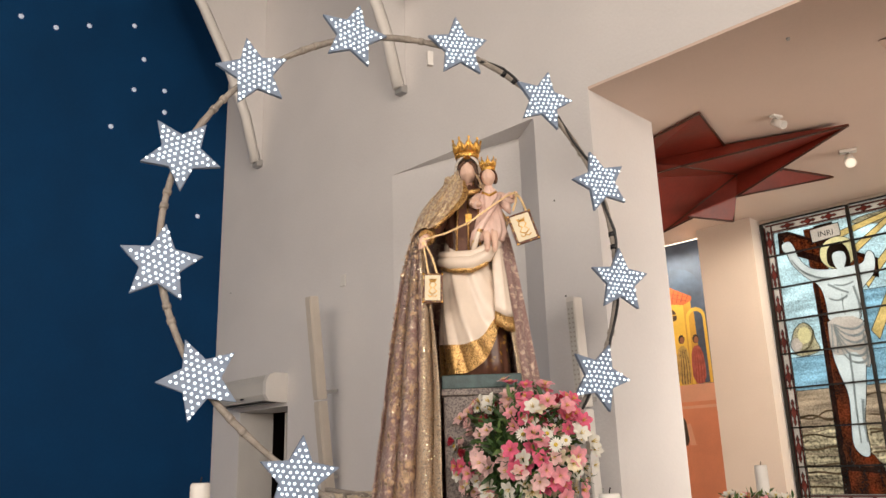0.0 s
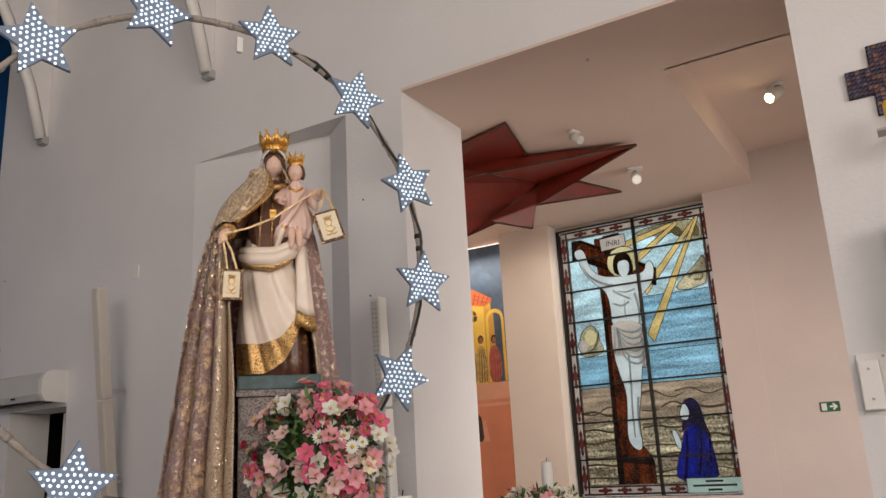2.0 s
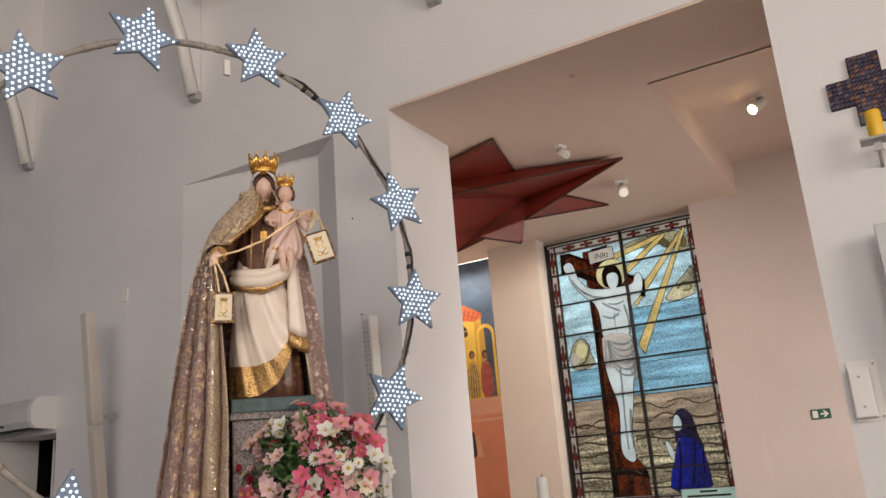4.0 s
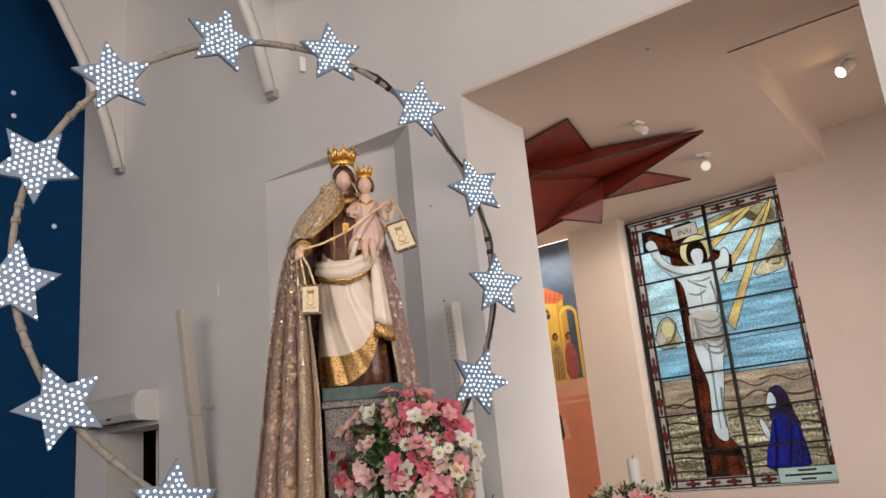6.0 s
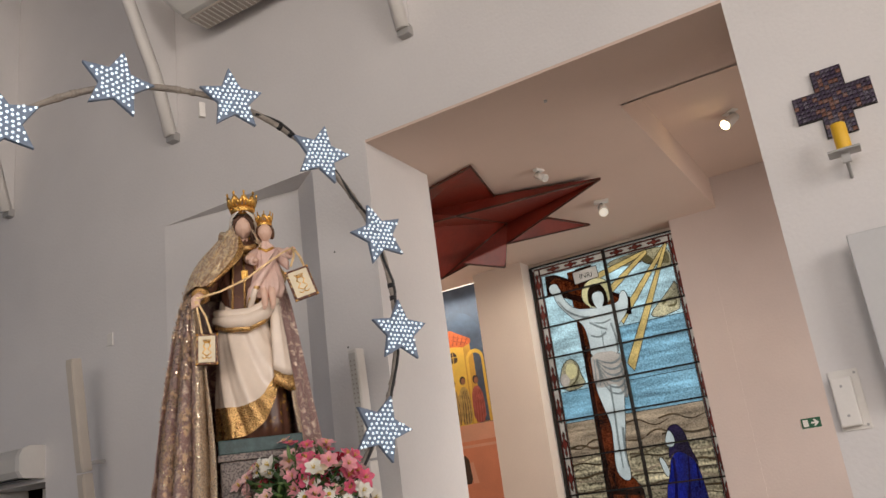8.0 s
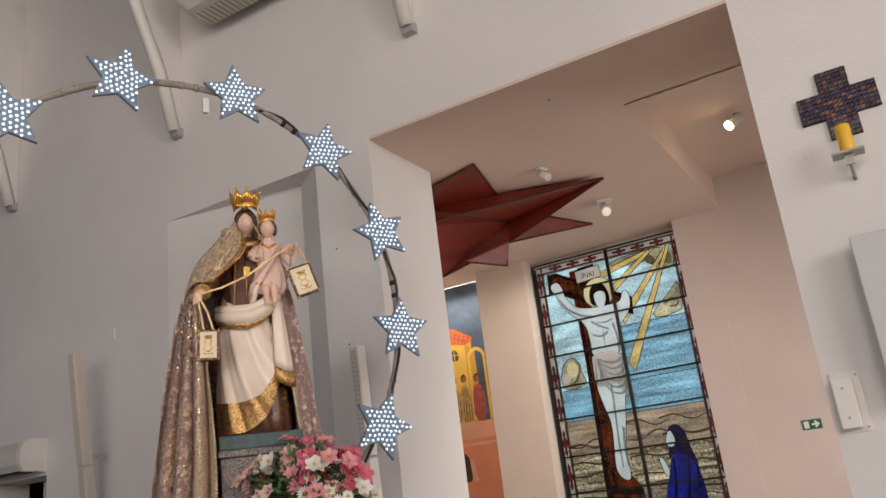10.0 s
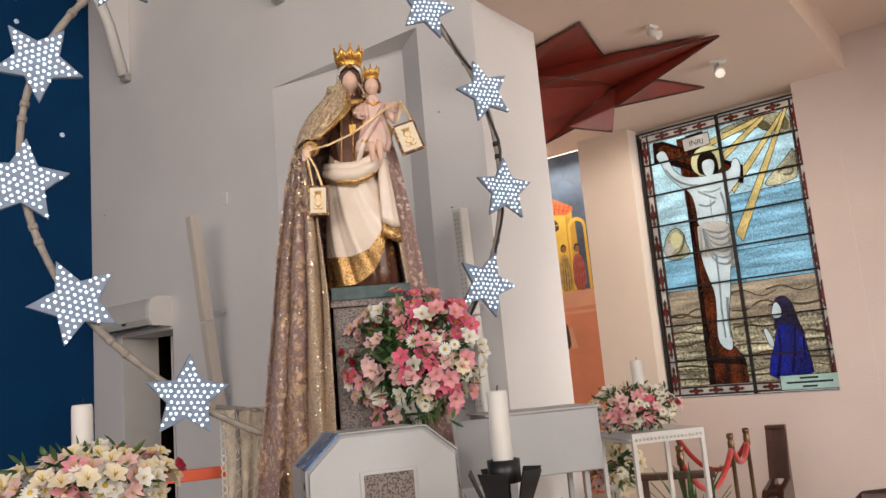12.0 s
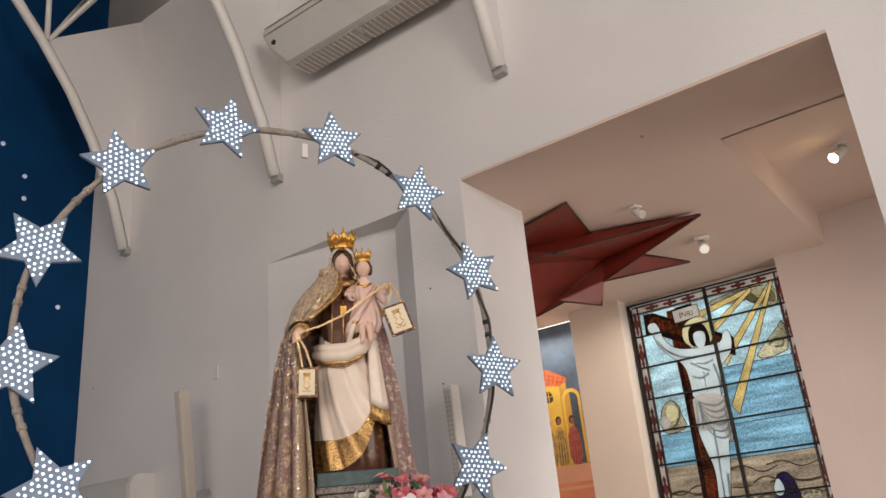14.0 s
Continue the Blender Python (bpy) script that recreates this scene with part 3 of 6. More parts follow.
for u in (-0.004, 0.52, 1.004):
    box(b, (u * GW - 0.015, -0.035, -0.015), (u * GW + 0.015, 0.02, GH + 0.015))
part("upright_bar", b, LEAD, window, "black steel uprights")
for v in (-0.004, 0.128, 0.26, 0.397, 0.517, 0.637, 0.757, 0.877, 1.004):
    for u0, u1 in ((0.006, 0.511), (0.529, 0.994)):
        b = B()
        box(b, (u0 * GW, -0.028, v * GH - 0.008), (u1 * GW, 0.015, v * GH + 0.008))
        part("crossbar", b, LEAD, window)
inri = part("inscription", text_mesh("INRI", 0.085, LEAD), None, window, "dark letters on the white scroll")
inri.matrix_basis = pose(0.375 * GW, -0.012, 0.921 * GH, 90, 2, 0)
for k, (w, u) in enumerate(((0.10, 0.825), (0.25, 0.825), (0.08, 0.825))):
    b = B()
    box(b, ((u - w / 2) * GW, -0.012, (0.041 - 0.014 * k) * GH - 0.010), ((u + w / 2) * GW, -0.008, (0.041 - 0.014 * k) * GH + 0.010))
    part("plate_line", b, LEAD, window)

# ---- the painting beside it ----
MY = 8.915
mural = thing("wall_painting", "painted yellow house and robed shapes under a dark sky", "painting")
mural.location = (-5.38, MY, 0)
P = {
    "night": mat("painted_night_sky", (0.06, 0.085, 0.135), 0.6, vary=0.6, scale=2.5, fine=12, bump=0.05),
    "mist": mat("painted_mist", (0.06, 0.09, 0.145), 0.6, vary=0.5, scale=4, fine=14, bump=0.05),
    "yellow": mat("painted_yellow", (0.80, 0.52, 0.08), 0.6, vary=0.15, scale=5, bump=0.05),
    "ochre": mat("painted_ochre", (0.62, 0.34, 0.05), 0.6, vary=0.2, scale=6, bump=0.05),
    "tile": mat("painted_roof_tile", (0.62, 0.13, 0.035), 0.6, vary=0.3, scale=14, bump=0.05),
    "tile_dark": mat("painted_roof_shadow", (0.30, 0.05, 0.02), 0.6, vary=0.3, scale=14, bump=0.05),
    "dark": mat("painted_dark_window", (0.05, 0.025, 0.015), 0.6, vary=0.3, bump=0.05),
    "skin": mat("painted_brown", (0.30, 0.12, 0.06), 0.6, vary=0.2, bump=0.05),
    "hair": mat("painted_dark_brown", (0.04, 0.02, 0.012), 0.6, vary=0.2, bump=0.05),
    "tan": mat("painted_tan_robe", (0.50, 0.33, 0.10), 0.6, vary=0.45, scale=16, fine=40, bump=0.05),
    "rose": mat("painted_rose_robe", (0.42, 0.10, 0.08), 0.6, vary=0.45, scale=16, fine=40, bump=0.05),
    "pink": mat("painted_salmon", (0.78, 0.30, 0.17), 0.6, vary=0.12, scale=2.5, bump=0.05),
    "pink_light": mat("painted_pale_salmon", (0.82, 0.42, 0.28), 0.6, vary=0.1, scale=3, bump=0.05),
}
M0 = 5.38


def mu(pts):
    return [(x + M0, z) for x, z in pts]


lay = [("pink", mu(rect(-5.36, 0.1, -3.95, 2.42))), ("pink_light", mu(rect(-5.36, 2.33, -3.95, 2.53))), ("pink_light", mu(rect(-5.36, 2.25, -3.95, 2.285))), ("night", mu(rect(-5.36, 2.53, -3.95, 4.28))),
       ("mist", mu(rounded([(-5.3, 3.75), (-4.9, 3.98), (-4.6, 3.92), (-4.45, 3.7), (-4.5, 3.5), (-4.9, 3.5), (-5.3, 3.4)]))),
       ("yellow", mu([(-5.36, 2.53), (-4.73, 2.53), (-4.73, 3.50), (-5.36, 3.62)])), ("ochre", mu([(-4.73, 3.50), (-4.63, 3.54), (-4.63, 2.53), (-4.73, 2.53)])),
       ("tile", mu([(-5.3, 3.76), (-4.88, 3.735), (-4.61, 3.585), (-4.615, 3.535), (-4.73, 3.495), (-5.3, 3.60)]))]
for k in range(5):
    x = -4.90 + 0.06 * k
    lay.append(("tile_dark", mu([(x, 3.725 - 0.030 * k), (x + 0.010, 3.72 - 0.030 * k), (x - 0.03, 3.535 - 0.002 * k), (x - 0.042, 3.54 - 0.002 * k)])))
for r in (3.585, 3.635):
    lay.append(("tile_dark", mu([(-5.3, r + 0.05), (-4.90, r + 0.035), (-4.66, r - 0.05), (-4.66, r - 0.058), (-4.90, r + 0.027), (-5.3, r + 0.042)])))


def arch(r, cx, cz, foot):
    return mu([(cx + r * math.cos(a), cz + r * math.sin(a)) for a in [math.pi * i / 14 for i in range(15)]] + [(cx - r, foot), (cx + r + 0.012, foot)])


lay += [("yellow", arch(0.125, -4.585, 3.32, 2.535)), ("ochre", arch(0.09, -4.585, 3.31, 2.535)), ("night", mu([(-4.60, 3.396), (-4.56, 3.396), (-4.51, 3.36), (-4.495, 3.31), (-4.49, 2.54), (-4.585, 2.54)])),
        ("dark", mu(rounded([(-4.95, 3.32), (-4.95, 3.42), (-4.89, 3.475), (-4.83, 3.41), (-4.83, 3.31)], 2))), ("yellow", mu(rect(-4.95, 3.385, -4.83, 3.395))), ("yellow", mu(rect(-4.895, 3.31, -4.885, 3.47))),
        ("dark", mu(rounded([(-4.98, 1.83), (-4.98, 2.12), (-4.92, 2.19), (-4.84, 2.1), (-4.82, 1.83)], 1))), ("pink_light", mu([(-4.83, 1.83), (-4.85, 2.08), (-4.80, 2.08), (-4.75, 1.83)]))]
for x, key, h in ((-4.95, "tan", 3.06), (-4.80, "tan", 3.08), (-4.615, "rose", 3.065), (-5.1, "rose", 3.03), (-5.24, "tan", 3.0)):
    lay += [(key, mu(rounded([(x - 0.08, 2.535), (x - 0.085, h - 0.2), (x - 0.04, h - 0.08), (x + 0.04, h - 0.08), (x + 0.09, h - 0.22), (x + 0.085, 2.535)], 1))), ("hair", mu(disc(x, h, 0.042, 0.055, 12))), ("skin", mu(disc(x + 0.006, h - 0.012, 0.030, 0.042, 12)))]
    for o, w in ((-0.045, 0.010), (-0.012, 0.012), (0.025, 0.010), (0.058, 0.009)):
        lay.append(("hair" if key == "tan" else "tile_dark", mu(strip([(x + o * 0.6, h - 0.13), (x + o + 0.012, h - 0.3), (x + o, 2.545)], w * 0.4, w))))
picture_parts(lay, lambda p: (p[0], 0, p[1]), (0, -1, 0), P, mural, "painted_area", None, 0, 0.003)

# ---- fittings of the main wall ----
BEAMS = (-7.12, -4.80, -2.42, -0.05, 2.3)


def roof_rib(x):
    """A curved steel rib that rises from the wall over the nave, with a plaster fin behind it."""
    ob = thing("roof_rib", "curved white steel roof rib with a plaster fin against the wall", "beam", pose(x, 0, 0), "roof ribs")
    curve = [(4.385, 4.90), (4.235, 5.41), (3.965, 6.02), (3.68, 6.51), (3.345, 6.97), (3.03, 7.33), (2.4, 7.9), (1.5, 8.5), (0.2, 9.0), (-1.0, 9.15)]
    b = B()
    tube(b, [(0, y - 0.05, z) for y, z in curve], 0.052, 12)
    part("tube", b, WHITEPAINT, ob)
    b = B()
    fin = [(y + 0.01, z) for y, z in curve[:5]]
    prism(b, [(0.0, y, z) for y, z in fin] + [(0, 3.42, 7.05), (0, 4.4, 7.78)], (0.03, 0, 0))
    part("fin", b, WALL, ob, "white plaster fin")
    b = B()
    box(b, (-0.05, 4.33, 4.85), (0.05, 4.4, 4.93), bevel=0.01)
    part("foot_plate", b, STEELGREY, ob)
    b = B()
    tube(b, [(0, 3.34, 6.99), (0, 3.3, 8.0), (0, 2.4, 8.75)], 0.03, 8)
    tube(b, [(0, 3.36, 7.0), (0.55, 4.0, 8.2)], 0.022, 8)
    tube(b, [(0, 3.36, 7.0), (-0.55, 4.0, 8.2)], 0.022, 8)
    tube(b, [(0, 3.36, 7.0), (0, 4.3, 8.6)], 0.022, 8)
    part("truss_member", b, WHITEPAINT, ob, "thin white truss bars")
    return ob


rib = roof_rib(BEAMS[0])
for x in BEAMS[1:]:
    copy_thing(rib, pose(x, 0, 0))
b = B()
for y in (3.3, 4.0, 4.35):
    tube(b, [(-7.7, y, 8.2 + (y - 3.3) * 0.3), (7.5, y, 8.2 + (y - 3.3) * 0.3)], 0.03, 8)
single("purlin", b, WHITEPAINT, "thin white steel purlins carrying the roof sheeting", "beam")

# the long air conditioner high between two ribs
ac = thing("air_conditioner", "long beige split air conditioner hung high on the white wall", "air conditioner", pose(-4.53, -0.03, -0.035))
AL = 1.9
b = B()
prof = [(4.38, 5.80), (4.20, 5.72), (4.08, 5.76), (4.00, 5.93), (3.98, 6.10), (4.02, 6.17), (4.38, 6.20)]
prism(b, [(0, y, z) for y, z in prof], (AL, 0, 0))
bmesh.ops.bevel(b, geom=[e for e in b.edges if abs(e.verts[0].co.x - e.verts[1].co.x) < 1e-6], offset=0.035, segments=3, affect="EDGES")
for v in b.verts:
    if v.co.x < 0.5:
        v.co.x += 0.75 * max(0.0, 6.02 - v.co.z)
part("casing", b, GREYPLASTIC, ac)
b = B()
for k in range(2):
    box(b, (0.27 + k * 0.76, 4.11, 5.715), (0.99 + k * 0.76, 4.31, 5.735))
part("outlet_grille", b, GRILLE, ac, "taupe air outlet grille")
b = B()
for k in range(14):
    for j in range(2):
        box(b, (0.28 + j * 0.76 + k * 0.05, 4.115, 5.708), (0.287 + j * 0.76 + k * 0.05, 4.305, 5.716))
part("louvre", b, GREYPLASTIC, ac, "", "stuff")
b = B()
tube(b, [(0.16, 4.01, 5.945), (0.16, 3.985, 5.947)], 0.022, 14)
part("sensor_eye", b, BLACK, ac, "black round sensor")
b = B()
for z in (6.05, 6.13):
    box(b, (0.05, 3.972 if z < 6.1 else 3.985, z), (AL - 0.05, 3.995 if z < 6.1 else 4.0, z + 0.006))
part("seam", b, GRILLE, ac)

# air curtain over the door, the doorway's frame
curtain = thing("air_curtain", "white air curtain fixed above the doorway", "air curtain", pose(-7.46, 0, 0))
b = B()
prof = [(4.4, 2.30), (4.21, 2.31), (4.17, 2.36), (4.17, 2.47), (4.20, 2.53), (4.26, 2.56), (4.4, 2.56)]
prism(b, [(0, y, z) for y, z in prof], (0.90, 0, 0))
part("body", b, GREYPLASTIC, curtain)
b = B()
prism(b, [(0.9, y, z) for y, z in [(4.4, 2.29), (4.20, 2.30), (4.16, 2.36), (4.16, 2.48), (4.19, 2.54), (4.26, 2.57), (4.4, 2.57)]], (0.05, 0, 0))
part("end_cap", b, WHITEPAINT, curtain)
b = B()
box(b, (0.05, 4.23, 2.293), (0.85, 4.34, 2.30))
part("air_slot", b, BLACK, curtain, "dark air outlet slot")
b = B()
box(b, (0.5, 4.163, 2.335), (0.56, 4.169, 2.35))
part("badge", b, BLACK, curtain)
b = B()
box(b, (-7.36, 4.402, 0), (-7.345, 4.80, 2.25))
box(b, (-7.12, 4.792, 0), (-7.09, 4.83, 2.25))
structure("door_1", b, WHITEPAINT, "white painted door lining in the open doorway")


def column_speaker(x, z0, z1, lean, grille):
    ob = thing("column_loudspeaker", "slim cream column loudspeaker tilted from the white wall" if not grille else "slim white column loudspeaker with a perforated front", "loudspeaker", pose(x, 4.36 if grille else 4.335, z0, lean, 0, 0), "column loudspeakers")
    h, wd = z1 - z0, 0.036 if grille else 0.042
    half = h * 0.47
    for k, (a, c) in enumerate(((0, half - 0.006), (half + 0.006, h))):
        b = B()
        box(b, (-wd, -0.11, a), (wd, -0.02, c), bevel=0.012)
        cab = part("cabinet", b, WHITEPAINT if grille else BEIGE, ob)
        b = B()
        box(b, (0.01 - wd, -0.115, a + 0.03), (wd - 0.01, -0.109, c - 0.03))
        part("grille", b, GREYPLASTIC if grille else BEIGE, cab)
        if grille:
            b = B()
            n = int((c - a - 0.1) / 0.03)
            for i in range(n):
                for j in (-0.013, 0.013):
                    box(b, (j - 0.005, -0.1165, a + 0.05 + i * 0.03), (j + 0.005, -0.1145, a + 0.06 + i * 0.03))
            part("perforation", b, GRILLE, cab, "", "stuff")
    for z in (0.08 * h, 0.5 * h):
        b = B()
        box(b, (-0.012, -0.03, z), (0.012, 0.02 + math.tan(radians(lean)) * z, z + 0.03))
        part("bracket", b, STEELGREY, ob)
    return ob


column_speaker(-5.675, 1.45, 3.15, 7, False)
column_speaker(-3.015, 1.35, 2.69, 3, True)

# small wall fittings
sock = thing("wall_socket", "small white blank cover plate on the wall", "cover plate", pose(-5.655, 4.4, 3.32))
b = B()
box(b, (-0.035, -0.012, -0.055), (0.035, 0, 0.055), bevel=0.006)
part("plate", b, WHITEPAINT, sock)
for x, z in ((-7.62, 3.55), (-3.24, 3.45), (-3.2, 2.75)):
    b = B()
    tube(b, [(x, 4.40, z), (x, 4.395, z)], 0.006, 8)
    single("wall_plug", b, BLACK, "small dark screw hole in the plaster", "plug", group="wall plugs")

# tiny lights on the blue wall
for y, z in ((2.089, 6.097), (2.422, 6.105), (2.746, 6.255), (3.222, 6.447), (3.357, 6.085), (3.273, 5.691), (3.615, 5.79), (3.63, 5.536), (3.061, 5.198), (4.093, 4.425)):
    b = B()
    lathe(b, [(0.026, 0), (0.026, 0.008), (0.018, 0.014), (0.006, 0.016)], 12)
    single("wall_light", b, DOTLED, "tiny round white light set in the blue wall", "light", pose(CORNER, y, z, 0, 90, 0), "lights on the blue wall")

# ---- right pier: mosaic cross, candle bracket, panel, metal box ----
TILEM = mat("dark_violet_mosaic", (0.035, 0.022, 0.045), 0.25, vary=0.8, scale=25, fine=80, bump=0.1)
TILEB = mat("brown_mosaic", (0.12, 0.05, 0.035), 0.25, vary=0.7, scale=25, fine=80, bump=0.1)
GROUT = mat("dark_grout", (0.03, 0.025, 0.028), 0.9, vary=0.2)
cross = thing("mosaic_cross", "square-armed wall cross of dark violet mosaic tiles", "cross", pose(0.060, 4.4, 3.387, 0, 0, 0))
CA, CB = 0.19, 0.075
b = B()
prism(b, [(x, 0, z) for x, z in ((-CB, -CA), (CB, -CA), (CB, -CB), (CA, -CB), (CA, CB), (CB, CB), (CB, CA), (-CB, CA), (-CB, CB), (-CA, CB), (-CA, -CB), (-CB, -CB))], (0, -0.018, 0))
part("backing", b, GROUT, cross)
tiles = []
for w, h in ((0.022, 0.034), (0.034, 0.022), (0.022, 0.022)):
    for m in (TILEM, TILEB):
        b = B()
        box(b, (-w / 2, -0.006, -h / 2), (w / 2, 0, h / 2))
        tiles.append((w, h, mesh_of("tile", b, m)))
rng = random.Random(4)
for i in range(-8, 8):
    for j in range(-8, 8):
        x, z = (i + 0.5) * 0.0237, (j + 0.5) * 0.0237
        if (abs(x) < CB and abs(z) < CA) or (abs(z) < CB and abs(x) < CA):
            w, h, me = tiles[4 if rng.random() < 0.8 else 5]
            t = part("tile", me, None, cross)
            t.matrix_basis = pose(x, -0.018 - rng.random() * 0.001, z, rng.uniform(-3, 3), rng.uniform(-4, 4), rng.uniform(-3, 3)) @ Matrix.Diagonal((0.95, 1, 0.95, 1))
sconce = thing("candle_bracket", "small grey metal candle bracket on the wall", "candle holder", pose(0.04, 4.4, 3.055))
b = B()
box(b, (-0.075, -0.20, 0), (0.075, -0.09, 0.012), bevel=0.004)
part("tray", b, STEELGREY, sconce)
b = B()
box(b, (-0.02, -0.15, -0.05), (0.02, -0.135, 0))
tube(b, [(0, -0.14, -0.03), (0, -0.05, -0.06), (0, 0, -0.09)], 0.009, 8)
part("arm", b, STEELGREY, sconce)


def candle(name, label, p, r, h, wax, m=None, grp=""):
    ob = thing(name, label, "candle", pose(*p), grp)
    b = B()
    lathe(b, [(r * 0.96, 0), (r, 0.01), (r, h - 0.012), (r * 0.94, h - 0.003), (r * 0.82, h), (r * 0.35, h - 0.012), (0.004, h - 0.014)], 28)
    part("wax", b, wax, ob)
    b = B()
    tube(b, [(0, 0, h - 0.015), (0.001, 0.001, h + 0.008), (0.004, 0.002, h + 0.018)], 0.0022, 6)
    part("wick", b, WICK, ob)
    return ob


candle("candle", "short yellow pillar candle on the wall bracket", (0.045, 4.255, 3.068), 0.036, 0.145, YELLOWWAX)
panel = thing("wall_panel", "large flat white panel standing off the wall on mounts", "panel", pose(0.27, 4.4, 1.86))
b = B()
box(b, (-0.33, -0.16, 0), (0.35, -0.10, 0.785), bevel=0.006)
part("board", b, PANELWHITE, panel)
for x in (-0.2, 0.2):
    b = B()
    box(b, (x - 0.03, -0.10, 0.15), (x + 0.03, 0, 0.65))
    part("mount", b, STEELGREY, panel)
mb = thing("metal_bracket_box", "small white metal bracket box with screw holes on the wall", "bracket", pose(-0.255, 4.4, 1.76))
b = B()
box(b, (-0.055, -0.07, 0), (0.04, -0.012, 0.235), bevel=0.008)
part("housing", b, WHITEPAINT, mb)
b = B()
box(b, (-0.06, -0.010, -0.02), (0.075, 0, 0.27), bevel=0.003)
part("back_plate", b, WHITEPAINT, mb)
for x, z in ((-0.01, 0.19), (-0.01, 0.05), (0.058, 0.25), (0.058, 0.0)):
    b = B()
    tube(b, [(x, -0.07 if x < 0.05 else -0.009, z), (x, -0.074 if x < 0.05 else -0.014, z)], 0.007, 8)
    part("screw", b, STEELGREY, mb)

# ---- fittings of the chapel ----
ex = thing("exit_sign", "small green emergency exit sign with a white arrow", "sign", pose(-0.87, WFACE + 0.004, 1.93))
b = B()
box(b, (-0.085, -0.006, -0.045), (0.085, 0, 0.045))
part("board", b, GREEN, ex)
b = B()
prism(b, [(x, -0.007, z) for x, z in ((0.0, -0.008), (0.035, -0.008), (0.02, -0.03), (0.038, -0.03), (0.068, 0.0), (0.038, 0.03), (0.02, 0.03), (0.035, 0.008), (0.0, 0.008))], (0, -0.003, 0))
part("arrow", b, WHITEPAINT, ex)
b = B()
box(b, (-0.07, -0.010, -0.032), (-0.025, -0.006, 0.032))
part("pictogram", b, WHITEPAINT, ex)

# faceted wooden star under the ceiling
ws = thing("wooden_star", "large faceted red-brown wooden star hung under the ceiling", "ceiling star", pose(0, 0, 0))
V = {k: Vector(v) for k, v in dict(A=(-2.42, 5.11, 4.06), B=(-2.58, 5.82, 4.05), C=(-1.74, 6.11, 4.03), D=(-2.775, 6.36, 3.80), E=(-2.75, 6.38, 4.0), F=(-2.25, 7.20, 4.03), G=(-2.50, 6.67, 4.05), H=(-2.845, 6.39, 3.60), I=(-3.06, 6.02, 3.62), J=(-3.40, 6.20, 3.60), K=(-3.59, 6.0, 3.60), L=(-3.17, 5.50, 4.0), M=(-3.2, 5.35, 4.1), N=(-2.85, 5.59, 3.9), O=(-3.24, 5.55, 3.9)).items()}
for v in V.values():
    v.xyz = v.x * 1.045, v.y * 1.045, min(1.62 + (v.z - 1.62) * 1.045, HEAD - 0.018)
for tri in ("ABL", "ALM", "BCN", "BNL", "CEN", "CDE", "GFD", "GDE", "OEJ", "OJK", "EDJ", "DHI", "NEO", "LNO"):
    b = B()
    prism(b, [V[k] for k in tri], (0, 0, 0.014))
    part("facet", b, REDWOOD, ws)
for a, c in ("AB", "BC", "CD", "FD", "FG", "AM", "NE", "EJ", "DJ", "EH", "HI", "NC", "ON", "JK"):
    b = B()
    tube(b, [V[a], V[c]], 0.009, 6)
    part("edge_batten", b, PEWWOOD, ws)
for x, y, z in ((-2.87, 6.66, 4.10), (-3.2, 5.76, 4.08), (-2.6, 6.96, 4.13)):
    b = B()
    tube(b, [(x, y, z), (x, y, HEAD)], 0.010, 8)
    part("hanger", b, PEWWOOD, ws)


def spotlight(p, rz, lit):
    ob = thing("ceiling_spotlight", "small white ceiling spotlight, lit warm" if lit else "small white ceiling spotlight", "lamp", pose(*p, 0, 0, rz) @ Matrix.Scale(1.15 if lit else 0.8, 4), "ceiling spotlights")
    b = B()
    box(b, (-0.06, -0.03, -0.025), (0.06, 0.03, 0), bevel=0.006)
    part("base", b, WHITEPAINT, ob)
    b = B()
    tube(b, [(0, 0, -0.02), (0, 0, -0.06)], 0.008, 8)
    part("stem", b, STEELGREY, ob)
    b = B()
    tube(b, [(0.0, 0.04, -0.05), (0, -0.075, -0.13)], [0.034, 0.042], 14)
    head = part("head", b, WHITEPAINT, ob)
    b = B()
    tube(b, [(0, -0.0765, -0.131), (0, -0.079, -0.133)], 0.034, 14)
    part("bulb", b, BULB if lit == "bright" else DIM if lit else GREYPLASTIC, head, "glowing bulb" if lit else "unlit bulb")
    return ob


spotlight((-2.17, 5.87, HEAD), 70, "")
spotlight((-2.05, 7.05, HEAD), 20, "dim")
spotlight((-0.71, 6.78, 4.54), -40, "bright")
b = B()
tube(b, [(-1.62, 4.77, HEAD), (-1.62, 4.77, HEAD - 0.012)], 0.012, 10)
single("ceiling_hook", b, STEELGREY, "tiny metal hook in the lintel's underside", "hook")
b = B()
tube(b, [(-5.3, 8.66, HEAD + 0.03), (-4.2, 8.66, HEAD + 0.03)], 0.02, 10)
single("light_strip", b, STRIP, "lit tubular light strip over the wall painting", "lamp")

# ---- the ring of lit stars behind the statue ----
RING = pose(-3.525, 1.547, 0, 0, 0, 66.3)
ring = thing("star_ring", "bent pole ring carrying twelve flat stars covered in white lights", "decoration", RING)
STARS = ((0.748, 1.605, 4), (0.289, 2.050, -24), (0.086, 2.580, 3), (0.148, 3.138, 33), (0.478, 3.624, -15), (1.005, 3.936, 9), (1.633, 3.972, -7), (2.167, 3.718, 10), (2.512, 3.240, -20), (2.586, 2.644, 1), (2.400, 2.090, 21), (1.985, 1.60, -8))


